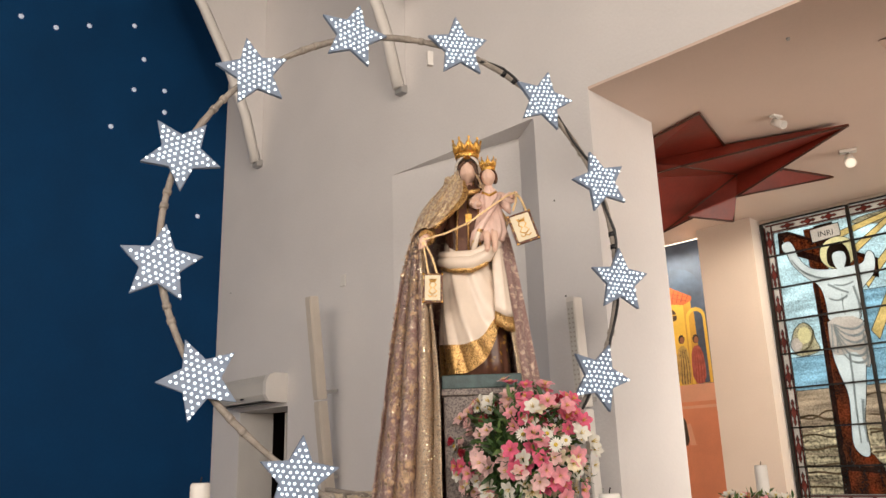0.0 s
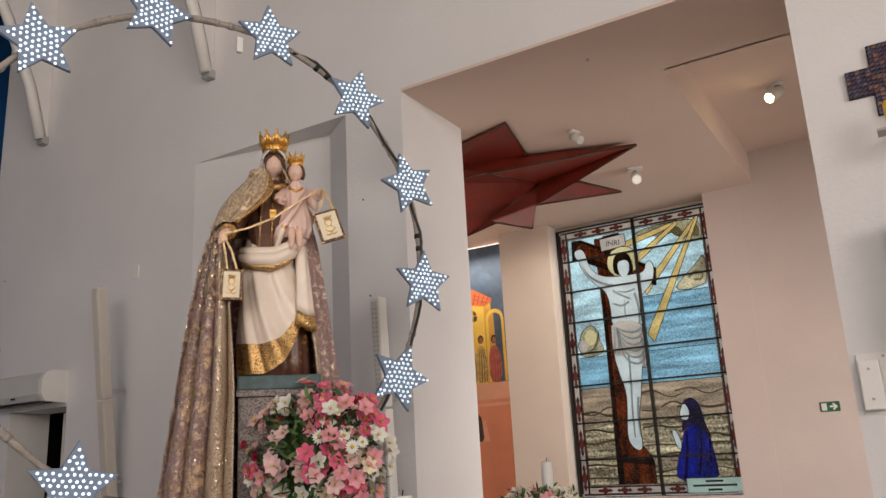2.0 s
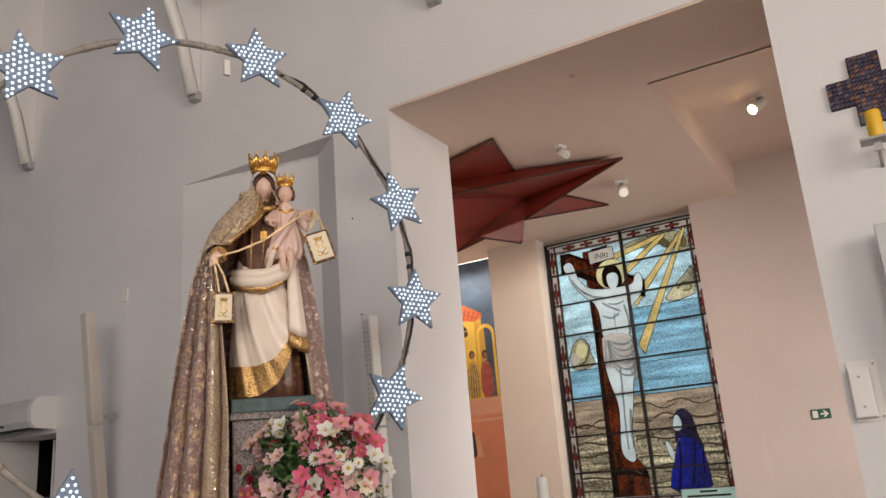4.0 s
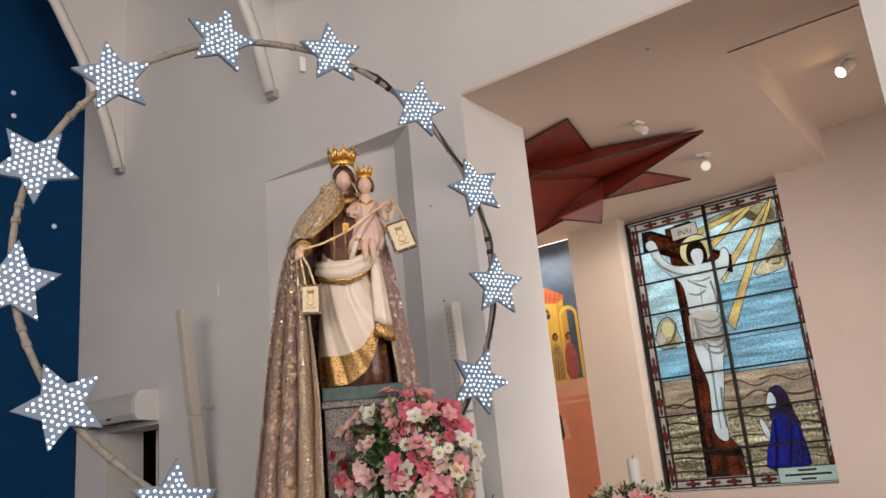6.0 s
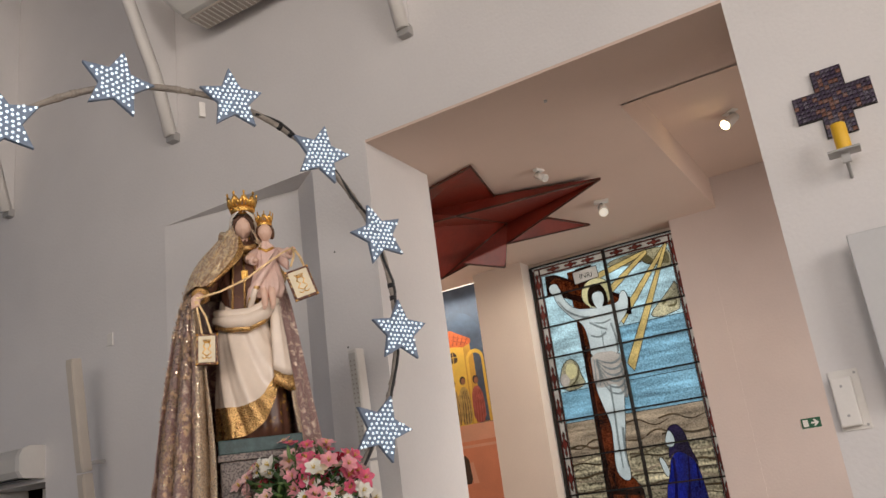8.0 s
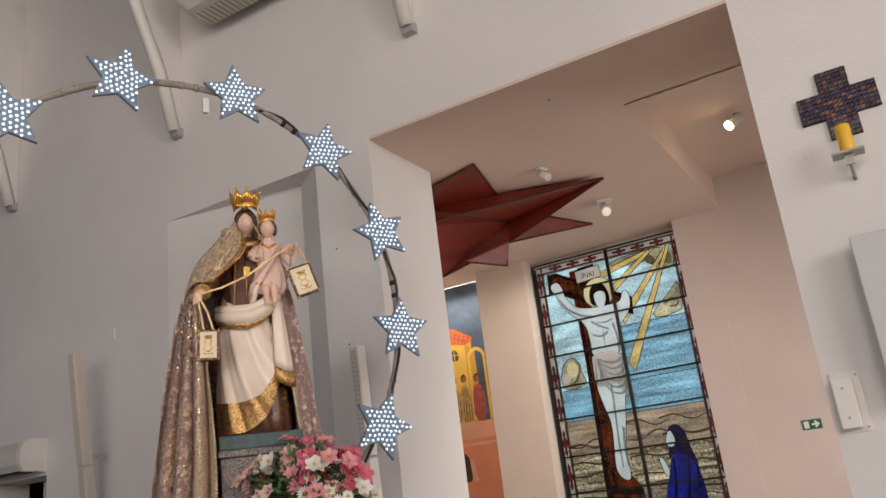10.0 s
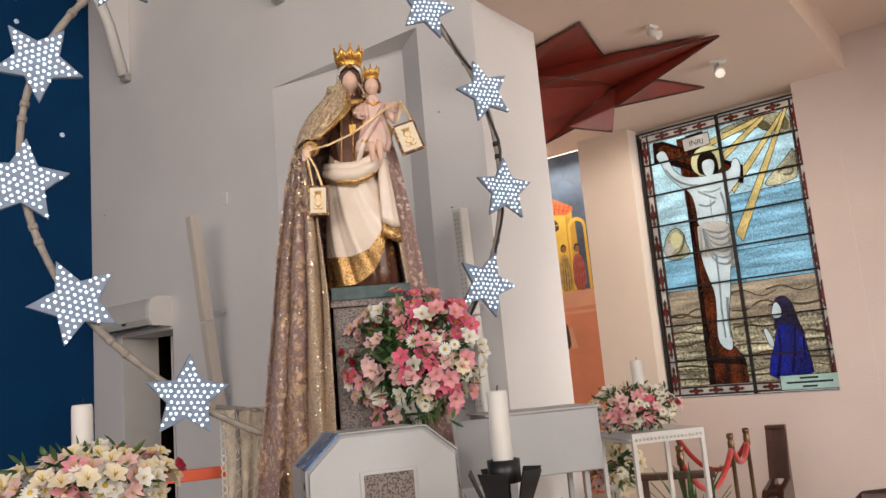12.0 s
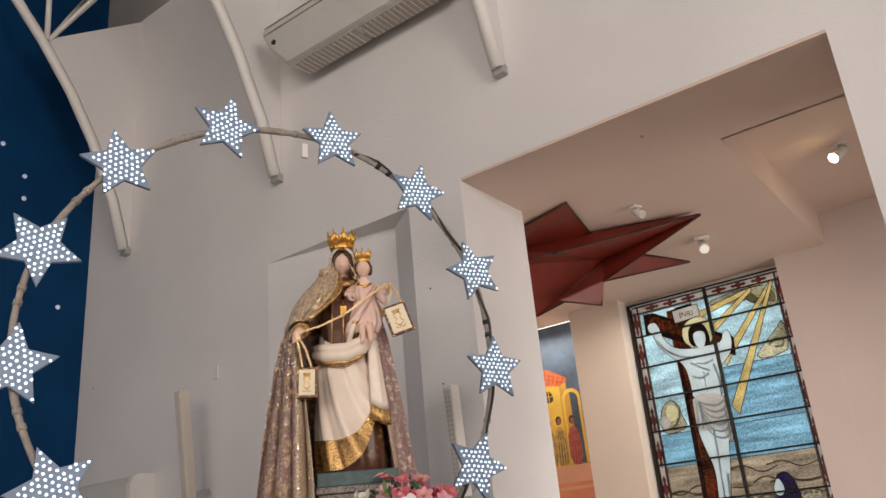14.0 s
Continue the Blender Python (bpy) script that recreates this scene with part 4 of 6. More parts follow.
def closed_curve(pts, n=8):
    out = []
    k = len(pts)
    for i in range(k):
        p0, p1, p2, p3 = (Vector(pts[(i + d) % k]) for d in (-1, 0, 1, 2))
        for j in range(n):
            t = j / n
            out.append(0.5 * ((2 * p1) + (p2 - p0) * t + (2 * p0 - 5 * p1 + 4 * p2 - p3) * t * t + (3 * p1 - p0 - 3 * p2 + p3) * t ** 3))
    return out


rng = random.Random(2)
path = closed_curve([(x, 0.0, z) for x, z, _ in STARS] + [(1.62, 0.0, 1.36), (1.2, 0.0, 1.37)])
b = B()
tube(b, path, [0.0165 + rng.uniform(-0.002, 0.0025) for _ in path], 9, closed=True)
part("hoop", b, BRANCH, ring, "knotty weathered bent pole")
for k in range(12):
    for s in (-3, 4):
        i = (8 * k + s) % (8 * 11 + 4)
        a, c = path[i], path[i + 1]
        b = B()
        tube(b, [a, a.lerp(c, 0.35)], 0.0205, 9)
        part("tape_wrap", b, BLACK if k > 5 and (k + s) % 2 == 0 else BRANCH, ring)
for x in (1.25, 1.6):
    b = B()
    tube(b, [(x, 0.0, 1.37), (x, 0.0, 0.0)], 0.02, 10)
    part("support_post", b, BRANCH, ring)
b = B()
tube(b, [path[i] + Vector((0.006 * math.cos(i * 1.1), -0.016 + 0.008 * math.sin(i * 0.9), 0.021 * math.sin(i * 1.1 + 1))) for i in range(50, 90)], 0.0085, 7)
part("cable", b, BLACK, ring, "black cable twisted round the pole")
SR, SI = 0.195, 0.094


def star_outline(r, ri):
    return [((r if i % 2 == 0 else ri) * math.sin(i * math.pi / 5), (r if i % 2 == 0 else ri) * math.cos(i * math.pi / 5)) for i in range(10)]


b = B()
prism(b, [(x, -0.028, z) for x, z in star_outline(SR, SI)], (0, 0.024, 0))
bmesh.ops.bevel(b, geom=list(b.edges), offset=0.002, segments=1, affect="EDGES")
star_board = mesh_of("star_board", b, STARGREY)


def inside(poly, x, y):
    hit = False
    for (x0, y0), (x1, y1) in zip(poly, poly[1:] + poly[:1]):
        if (y0 > y) != (y1 > y) and x < (x1 - x0) * (y - y0) / (y1 - y0) + x0:
            hit = not hit
    return hit


led_meshes = []
for v in range(3):
    rr = random.Random(10 + v)
    b = B()
    inner = star_outline(SR - 0.010, SI - 0.006)
    spots = []
    turn, step = (0.0, 0.32, -0.3)[v], 0.0292
    for i in range(-12, 13):
        for j in range(-12, 13):
            p, q = (j + 0.5 * (i % 2)) * step + rr.uniform(-0.0042, 0.0042), i * step * 0.87 + rr.uniform(-0.0042, 0.0042)
            p, q = p * math.cos(turn) - q * math.sin(turn), p * math.sin(turn) + q * math.cos(turn)
            if inside(inner, p, q):
                spots.append((p, q))
    for x, y in spots:
        r = 0.0074
        loft(b, [[(x + s * r * math.cos(j * math.tau / 7), -0.0275 - d, y + s * r * math.sin(j * math.tau / 7)) for j in range(7)] for s, d in ((1, 0), (0.9, 0.004), (0.5, 0.0065))], caps=(False, True))
    bmesh.ops.recalc_face_normals(b, faces=b.faces)
    led_meshes.append(mesh_of("lighting", b, LED))
for k, (x, z, a) in enumerate(STARS):
    st = part("star", star_board, None, ring, "blue-grey star board")
    st.matrix_basis = pose(x, -0.02, z, 0, a + 1.5, 0)
    part("lighting", led_meshes[k % 3], None, st, "rows of glowing white lights", "stuff")
    b = B()
    tube(b, [(-0.03, 0.012, 0), (0.03, 0.012, 0)], 0.022, 8)
    part("clamp", b, BLACK, st)
b = B()
box(b, (1.45, -0.006, 3.85), (1.485, 0.02, 3.94), bevel=0.005)
part("plug_box", b, WHITEPAINT, ring, "small white cable plug")

# ---- pedestal and statue ----
AX, AY, AR = -2.69, 2.90, 42.85
PED = pose(AX, AY, 0, 0, 0, AR)
ped = thing("pedestal", "speckled brown granite pedestal with a teal marbled top slab", "pedestal", PED)
b = B()
box(b, (-0.155, -0.17, 0.08), (0.20, 0.17, 1.955), bevel=0.006)
part("shaft", b, GRANITE, ped)
b = B()
box(b, (-0.22, -0.22, 0), (0.25, 0.22, 0.08), bevel=0.01)
part("foot", b, GRANITE, ped)
b = B()
box(b, (-0.165, -0.19, 1.955), (0.22, 0.18, 1.985), bevel=0.004)
part("moulding", b, GRANITE, ped)
b = B()
box(b, (-0.16, -0.18, 1.985), (0.215, 0.17, 2.05), bevel=0.006)
part("top_slab", b, TEAL, ped, "teal marbled slab")

ROBE = mat("ivory_painted_robe", (0.84, 0.71, 0.59), 0.22, vary=0.08, scale=6, fine=40, bump=0.05)
BROWN = mat("dark_brown_painted_habit", (0.13, 0.055, 0.035), 0.35, vary=0.3, scale=9, fine=60, bump=0.1, speckle=(60, (0.45, 0.24, 0.05), 0.86))
SKIN = mat("painted_skin_tone", (0.80, 0.54, 0.42), 0.38, vary=0.06, scale=10, bump=0.02)
HAIR = mat("dark_painted_hair", (0.085, 0.036, 0.018), 0.4, vary=0.3, scale=30, fine=140, bump=0.5)
CURLS = mat("brown_painted_hair", (0.12, 0.05, 0.022), 0.4, vary=0.3, scale=40, fine=140, bump=0.6)
VEIL = mat("white_painted_veil", (0.86, 0.78, 0.68), 0.4, vary=0.08, scale=9, bump=0.08)
PINK = mat("pale_pink_painted_robe", (0.78, 0.55, 0.47), 0.35, vary=0.12, scale=9, bump=0.06)
TRIM = mat("gold_scroll_trim", (0.70, 0.44, 0.17), 0.3, 0.75, vary=0.35, scale=30, fine=130, bump=0.4, speckle=(330, (0.26, 0.12, 0.045), 0.60))

SM = [ROBE, BROWN, SKIN, HAIR, VEIL, PINK, TRIM, GOLD, CURLS]


def skirt(bm, rows, mi, n=72, fold=(), trim=(), trim_mi=6):
    """A draped shell. rows: (z, centre x, centre y, half width, half depth); fold: (count, depth, phase, spin)."""
    rings = []
    for k, (z, cx, cy, w, d) in enumerate(rows):
        ring_pts = []
        for j in range(n):
            a = math.tau * j / n
            s = 1 + sum(f * math.sin(c * a + p + q * z) for c, f, p, q in fold)
            ring_pts.append((cx + w * s * math.cos(a), cy + d * s * math.sin(a), z(a) if callable(z) else z))
        rings.append(ring_pts)
    vs = loft(bm, rings, mi)
    return vs


def ball(bm, c, r, mi, n=20, m=12, squash=None):
    c = Vector(c)
    rings = []
    for i in range(m + 1):
        t = math.pi * i / m
        t = min(max(t, 0.06), math.pi - 0.06)
        rings.append([(c.x + r[0] * math.sin(t) * math.cos(math.tau * j / n), c.y + r[1] * math.sin(t) * math.sin(math.tau * j / n), c.z - r[2] * math.cos(t)) for j in range(n)])
    loft(bm, rings, mi)


b = B()
# habit down to the slab
skirt(b, [(2.05, 0.02, 0.0, 0.155, 0.12), (2.12, 0.02, 0.0, 0.150, 0.115), (2.3, 0.02, 0, 0.14, 0.11), (2.5, 0.005, 0, 0.13, 0.105), (2.66, -0.01, 0, 0.115, 0.10), (2.72, -0.01, 0, 0.105, 0.09), (2.82, -0.015, 0, 0.115, 0.09), (2.93, -0.015, 0, 0.125, 0.085), (3.00, -0.01, 0.01, 0.115, 0.075), (3.04, -0.005, 0.015, 0.06, 0.055), (3.08, -0.003, 0.015, 0.042, 0.042)], 1, fold=((13, 0.05, 0.4, 0), (7, 0.03, 1.3, 2.0)))
# ivory cloak wrapped round the hips, its gilt hem rising to one side
NW, NR = 96, 26
rings = []
for i in range(NR + 1):
    u = i / NR
    pts = []
    for j in range(NW):
        a = math.tau * j / NW
        front = max(0.0, -math.sin(a))
        hem = 2.06 + 0.40 * (0.5 + 0.5 * math.cos(a + 0.12)) ** 4.5
        top = 2.70 - 0.05 * math.cos(a) - 0.06 * front
        z = hem + (top - hem) * u
        w = 0.178 - 0.058 * u ** 0.8 + 0.012 * math.sin(u * 3.1)
        d = 0.150 - 0.035 * u
        sweep = a + 0.9 * u
        s = 1 + (0.075 * math.sin(8 * sweep + 0.5) + 0.05 * math.sin(5 * sweep + 2.0 + 1.5 * u) + 0.03 * math.sin(17 * sweep + 3 * u)) * (1 - 0.4 * u)
        pts.append((0.012 - 0.02 * u + w * s * math.cos(a), d * s * math.sin(a), z))
    rings.append(pts)
vs = [[b.verts.new(p) for p in r] for r in rings]
for i in range(NR):
    for j in range(NW):
        f = b.faces.new((vs[i][j], vs[i][(j + 1) % NW], vs[i + 1][(j + 1) % NW], vs[i + 1][j]))
        f.smooth = True
        f.material_index = 6 if i < 6 else 0
# bunched sash of the cloak, from hip to the child's arm
sash = [(-0.15, -0.06, 2.63), (-0.09, -0.125, 2.605), (0.0, -0.145, 2.60), (0.07, -0.14, 2.63), (0.12, -0.11, 2.70), (0.14, -0.06, 2.77)]
for off, mi, r in ((0.0, 0, 0.036), (0.035, 0, 0.026), (-0.036, 6, 0.015)):
    tube(b, [(x, y - 0.006, z + off) for x, y, z in sash], [r * 0.7, r, r * 1.1, r, r, r * 0.7], 10, mi)
# fold of the cloak falling from the child's arm, with a gilt end
fold = []
for i in range(14):
    t = i / 13
    fold.append([(0.122 + 0.03 * t + (0.022 + 0.022 * t) * (1 + 0.16 * math.sin(5 * q + 3 * t)) * math.cos(q), -0.105 - 0.02 * t + 0.026 * math.sin(q), 2.74 - 0.46 * t - 0.03 * math.cos(q + 0.8) * t) for q in [math.tau * j / 28 for j in range(28)]])
loft(b, fold[:12], 0)
loft(b, fold[11:], 6)
# long brown panel on the chest with gilt edges
prism(b, [(-0.055, -0.098, 2.95), (0.045, -0.098, 2.95), (0.05, -0.128, 2.66), (-0.07, -0.128, 2.66)], (0, 0.02, 0), 1)
for x0, x1 in ((-0.055, -0.07), (0.045, 0.05), (-0.005, -0.01)):
    tube(b, [(x0, -0.104, 2.95), (x1, -0.134, 2.66)], 0.006, 6, 6)
prism(b, [(-0.02, -0.113, 2.86), (0.012, -0.113, 2.86), (0.012, -0.118, 2.82), (-0.004, -0.118, 2.805), (-0.02, -0.118, 2.82)], (0, -0.006, 0), 7)
# head, hair, veil: a plain smooth face
def head(bm, c, r, mi, turn=0.0, n=44, m=30):
    """A carved head: tapered to the chin, with a soft nose, brows, lips and chin, and no painted features."""
    c, rings = Vector(c), []
    for i in range(m + 1):
        t = min(max(math.pi * i / m, 0.05), math.pi - 0.05)
        ring_pts = []
        for j in range(n):
            a = math.tau * j / n
            x, y, z = math.sin(t) * math.cos(a), math.sin(t) * math.sin(a), -math.cos(t)
            w = 1 - 0.26 * max(0.0, -z) ** 1.4
            push = 0.0
            if y < 0:
                g = lambda u, v, su, sv: math.exp(-((x - u) / su) ** 2 - ((z - v) / sv) ** 2)
                push = 0.17 * g(0, -0.16, 0.12, 0.13) + 0.09 * g(0, 0.06, 0.09, 0.16) - 0.085 * (g(0.33, 0.06, 0.17, 0.11) + g(-0.33, 0.06, 0.17, 0.11)) + 0.03 * (g(0.34, 0.03, 0.10, 0.05) + g(-0.34, 0.03, 0.10, 0.05)) + 0.06 * g(0, -0.46, 0.16, 0.05) + 0.05 * g(0, -0.56, 0.12, 0.05) + 0.07 * g(0, -0.82, 0.2, 0.12)
            p = Vector((x * w * r[0], (y * (1 - 0.1 * max(0.0, -z)) - push) * r[1], z * r[2]))
            p.rotate(Euler((radians(8), 0, turn)))
            ring_pts.append(c + p)
        rings.append(ring_pts)
    loft(bm, rings, mi)


HEAD_C = (0.0, -0.022, 3.112)
head(b, HEAD_C, (0.046, 0.054, 0.064), 2, -0.12)
tube(b, [(-0.002, 0.0, 2.98), (-0.002, -0.008, 3.08)], [0.042, 0.030], 16, 2)
# parted hair falling in locks to the shoulders
rings = []
for i, (z, w, d, o) in enumerate(((3.03, 0.052, 0.047, 0.010), (3.07, 0.055, 0.058, 0.004), (3.115, 0.056, 0.064, -0.002), (3.15, 0.055, 0.066, -0.006), (3.172, 0.046, 0.060, -0.008), (3.19, 0.018, 0.02, 0.0))):
    spread = (226, 236, 246, 280, 340, 360)[i]
    rings.append([(w * math.cos(t) * (1 + 0.03 * math.sin(14 * t)), o + d * math.sin(t), z) for t in [radians(90 - spread / 2 + spread * j / 47) for j in range(48)]])
loft(b, rings, 3, closed=False)
for side in (-1, 1):
    for k in range(3):
        o = 0.006 * k
        tube(b, [(side * (0.010 + o), -0.066 + o, 3.166), (side * (0.038 + o), -0.058 + 1.5 * o, 3.145), (side * (0.048 + 0.5 * o), -0.040 + 2 * o, 3.105), (side * (0.044 + 0.5 * o), -0.034 + 2 * o, 3.06), (side * (0.052 + o), -0.044 + 2 * o, 3.02), (side * (0.046 + o), -0.062 + 2 * o, 2.985)], [0.006, 0.010, 0.011, 0.010, 0.009, 0.004], 9, 3)
# white veil over the hair, drawn together on the breast
rings = []
for i, (z, w, d, o) in enumerate(((2.965, 0.112, 0.095, 0.0), (3.0, 0.088, 0.082, 0.004), (3.03, 0.076, 0.076, 0.004), (3.07, 0.071, 0.075, 0.004), (3.12, 0.070, 0.078, 0.000), (3.16, 0.067, 0.079, -0.004), (3.19, 0.055, 0.070, -0.006), (3.212, 0.022, 0.024, 0.0))):
    spread = (276, 258, 250, 246, 250, 268, 330, 360)[i]
    rings.append([(w * math.cos(t) * (1 + 0.025 * math.sin(11 * t + 6 * z)), o + d * math.sin(t), z) for t in [radians(90 - spread / 2 + spread * j / 47) for j in range(48)]])
loft(b, rings, 4, closed=False)
tube(b, [(-0.075, -0.078, 3.005), (-0.04, -0.108, 2.985), (0.0, -0.118, 2.972), (0.04, -0.105, 2.985), (0.07, -0.06, 3.01)], [0.010, 0.015, 0.017, 0.014, 0.009], 10, 6)
# arm on the train's side with its hand, hand under the child
tube(b, [(-0.12, 0.0, 2.95), (-0.185, -0.06, 2.82), (-0.212, -0.165, 2.735)], [0.05, 0.055, 0.040], 14, 1)
tube(b, [(-0.205, -0.15, 2.742), (-0.216, -0.185, 2.725)], [0.044, 0.040], 14, 6)
tube(b, [(-0.212, -0.18, 2.728), (-0.226, -0.215, 2.71)], [0.022, 0.018], 10, 2)
ball(b, (-0.230, -0.222, 2.697), (0.022, 0.018, 0.026), 2, 12, 8)
for k in range(4):
    tube(b, [(-0.246 + 0.010 * k, -0.228, 2.69), (-0.248 + 0.010 * k, -0.236, 2.652 + 0.004 * k)], [0.0065, 0.005], 6, 2)
tube(b, [(0.10, 0.0, 2.94), (0.15, -0.05, 2.83), (0.10, -0.13, 2.80)], [0.05, 0.05, 0.04], 14, 6)
ball(b, (0.03, -0.135, 2.925), (0.022, 0.018, 0.020), 2, 12, 8)
for k in range(4):
    tube(b, [(0.012 + 0.009 * k, -0.148, 2.925), (0.006 + 0.010 * k, -0.158, 2.90)], [0.006, 0.0045], 6, 2)
# the child: robe, legs, arms, head
CX, CZ = 0.105, -0.048
low = len(b.verts)
skirt(b, [(2.755, CX - 0.01, -0.125, 0.070, 0.050), (2.80, CX - 0.005, -0.125, 0.082, 0.060), (2.85, CX, -0.115, 0.074, 0.056), (2.91, CX, -0.098, 0.058, 0.046), (2.96, CX, -0.09, 0.055, 0.042), (3.01, CX, -0.085, 0.062, 0.038), (3.035, CX, -0.085, 0.040, 0.032), (3.06, CX, -0.088, 0.018, 0.018), (3.085, CX, -0.092, 0.016, 0.016)], 5, 72, fold=((13, 0.055, 0, 9), (7, 0.05, 1, -6)))
# mantle of the child, from its shoulder over the lap, with a gilt edge
for k in range(5):
    e = 0.016 * k
    tube(b, [(CX + 0.055 - e * 0.4, -0.125, 3.0 - e * 0.5), (CX + 0.02 - e * 0.6, -0.160 - e * 0.2, 2.93 - e), (CX - 0.035 - e * 0.5, -0.185, 2.845 - e), (CX - 0.085, -0.175, 2.79 - e), (CX - 0.105, -0.14, 2.755 - e)], [0.009, 0.012, 0.015, 0.014, 0.006], 10, 5 if k < 3 else 6 if k == 3 else 0)
for x in (0.080, 0.118):
    tube(b, [(x, -0.165, 2.80), (x + 0.002, -0.178, 2.765), (x + 0.004, -0.172, 2.715), (x + 0.000, -0.195, 2.695)], [0.020, 0.018, 0.013, 0.010], 10, 2)
tube(b, [(CX - 0.05, -0.09, 3.005), (CX - 0.085, -0.115, 2.965), (CX - 0.06, -0.155, 2.94)], [0.026, 0.026, 0.020], 12, 5)
tube(b, [(CX - 0.062, -0.152, 2.942), (CX - 0.045, -0.168, 2.948)], [0.012, 0.009], 8, 2)
tube(b, [(CX + 0.045, -0.09, 3.005), (CX + 0.085, -0.10, 2.98), (CX + 0.112, -0.13, 2.985)], [0.028, 0.034, 0.030], 12, 5)
tube(b, [(CX + 0.07, -0.105, 2.965), (CX + 0.09, -0.12, 2.93), (CX + 0.10, -0.125, 2.90)], [0.026, 0.020, 0.006], 10, 5)
tube(b, [(CX + 0.108, -0.128, 2.982), (CX + 0.125, -0.14, 2.99)], [0.012, 0.010], 8, 2)
ball(b, (CX + 0.130, -0.145, 2.995), (0.014, 0.013, 0.016), 2, 10, 8)
tube(b, [(CX - 0.035, -0.118, 3.02), (CX, -0.128, 3.0), (CX + 0.035, -0.118, 3.02)], 0.007, 6, 7)
head(b, (CX, -0.100, 3.105), (0.035, 0.039, 0.046), 2, -0.1)
rc = random.Random(5)
for k in range(60):
    t, u = rc.uniform(-0.25, math.pi + 0.25), rc.uniform(-0.35, 1.0)
    p = (CX + 0.038 * math.cos(t) * math.cos(u * 1.2), -0.09 + 0.04 * math.sin(t) * math.cos(u * 1.2), 3.105 + 0.045 * math.sin(u * 1.35))
    ball(b, p, (0.011, 0.011, 0.011), 8, 8, 6)
b.verts.ensure_lookup_table()
for q in range(low, len(b.verts)):
    b.verts[q].co.z += CZ
statue = single("statue", b, SM, "painted statue of a robed figure holding a child", "statue", PED)


def crown(name, p, r, h, points, label):
    ob = thing(name, label, "crown", PED @ pose(*p))
    b = B()
    n = 48
    outer = [[(rr * math.cos(math.tau * j / n), rr * math.sin(math.tau * j / n), z) for j in range(n)] for rr, z in ((r * 0.80, 0), (r * 0.84, h * 0.05), (r * 0.80, h * 0.14), (r * 0.82, h * 0.3))]
    inner = [[(rr * math.cos(math.tau * j / n), rr * math.sin(math.tau * j / n), z) for j in range(n)] for rr, z in ((r * 0.78, h * 0.3), (r * 0.76, 0))]
    loft(b, outer + inner, 0, caps=(False, False))
    part("band", b, GOLD, ob)
    for k in range(points):
        a = math.tau * k / points
        b = B()
        d, s = Vector((math.cos(a), math.sin(a), 0)), Vector((-math.sin(a), math.cos(a), 0))
        wd = r * 2.2 / points
        for side in (-1, 1):
            tube(b, [d * r * 0.8 + s * wd * side + Vector((0, 0, h * 0.28)), d * r * 0.9 + s * wd * 0.9 * side + Vector((0, 0, h * 0.5)), d * r * 0.98 + s * wd * 0.3 * side + Vector((0, 0, h * 0.74))], [r * 0.085, r * 0.11, r * 0.07], 8)
        tube(b, [d * r * 0.8 + Vector((0, 0, h * 0.25)), d * r * 0.95 + Vector((0, 0, h * 0.6)), d * r * 1.04 + Vector((0, 0, h * 0.84))], [r * 0.09, r * 0.12, r * 0.05], 8)
        ball(b, tuple(d * r * 1.05 + Vector((0, 0, h * 0.90))), (r * 0.09, r * 0.09, h * 0.10), 0, 8, 6)
        part("fleuron", b, GOLD, ob)
    b = B()
    for k in range(points * 2):
        a = math.tau * (k + 0.5) / (points * 2)
        ball(b, (r * 0.84 * math.cos(a), r * 0.84 * math.sin(a), h * 0.16), (r * 0.06, r * 0.06, h * 0.06), 0, 8, 6)
    part("bead_row", b, GOLD, ob, "", "stuff")
    return ob


crown("crown", (0.0, 0.0, 3.203), 0.072, 0.105, 9, "tall openwork gold crown on the larger figure")
crown("crown", (CX, -0.092, 3.095), 0.042, 0.070, 8, "small openwork gold crown on the child figure")

# the two scapular plaques on gold ribbons
RIBBON = mat("gold_satin_ribbon", (0.74, 0.52, 0.27), 0.3, 0.4, vary=0.15, scale=14, fine=90, bump=0.1)
IVORY = mat("ivory_plaque_face", (0.80, 0.70, 0.50), 0.4, vary=0.08, scale=14, bump=0.05)
FRAME = mat("dark_jewelled_frame", (0.10, 0.03, 0.015), 0.35, 0.2, vary=0.3, scale=40, bump=0.3, speckle=(140, (0.6, 0.4, 0.15), 0.78))


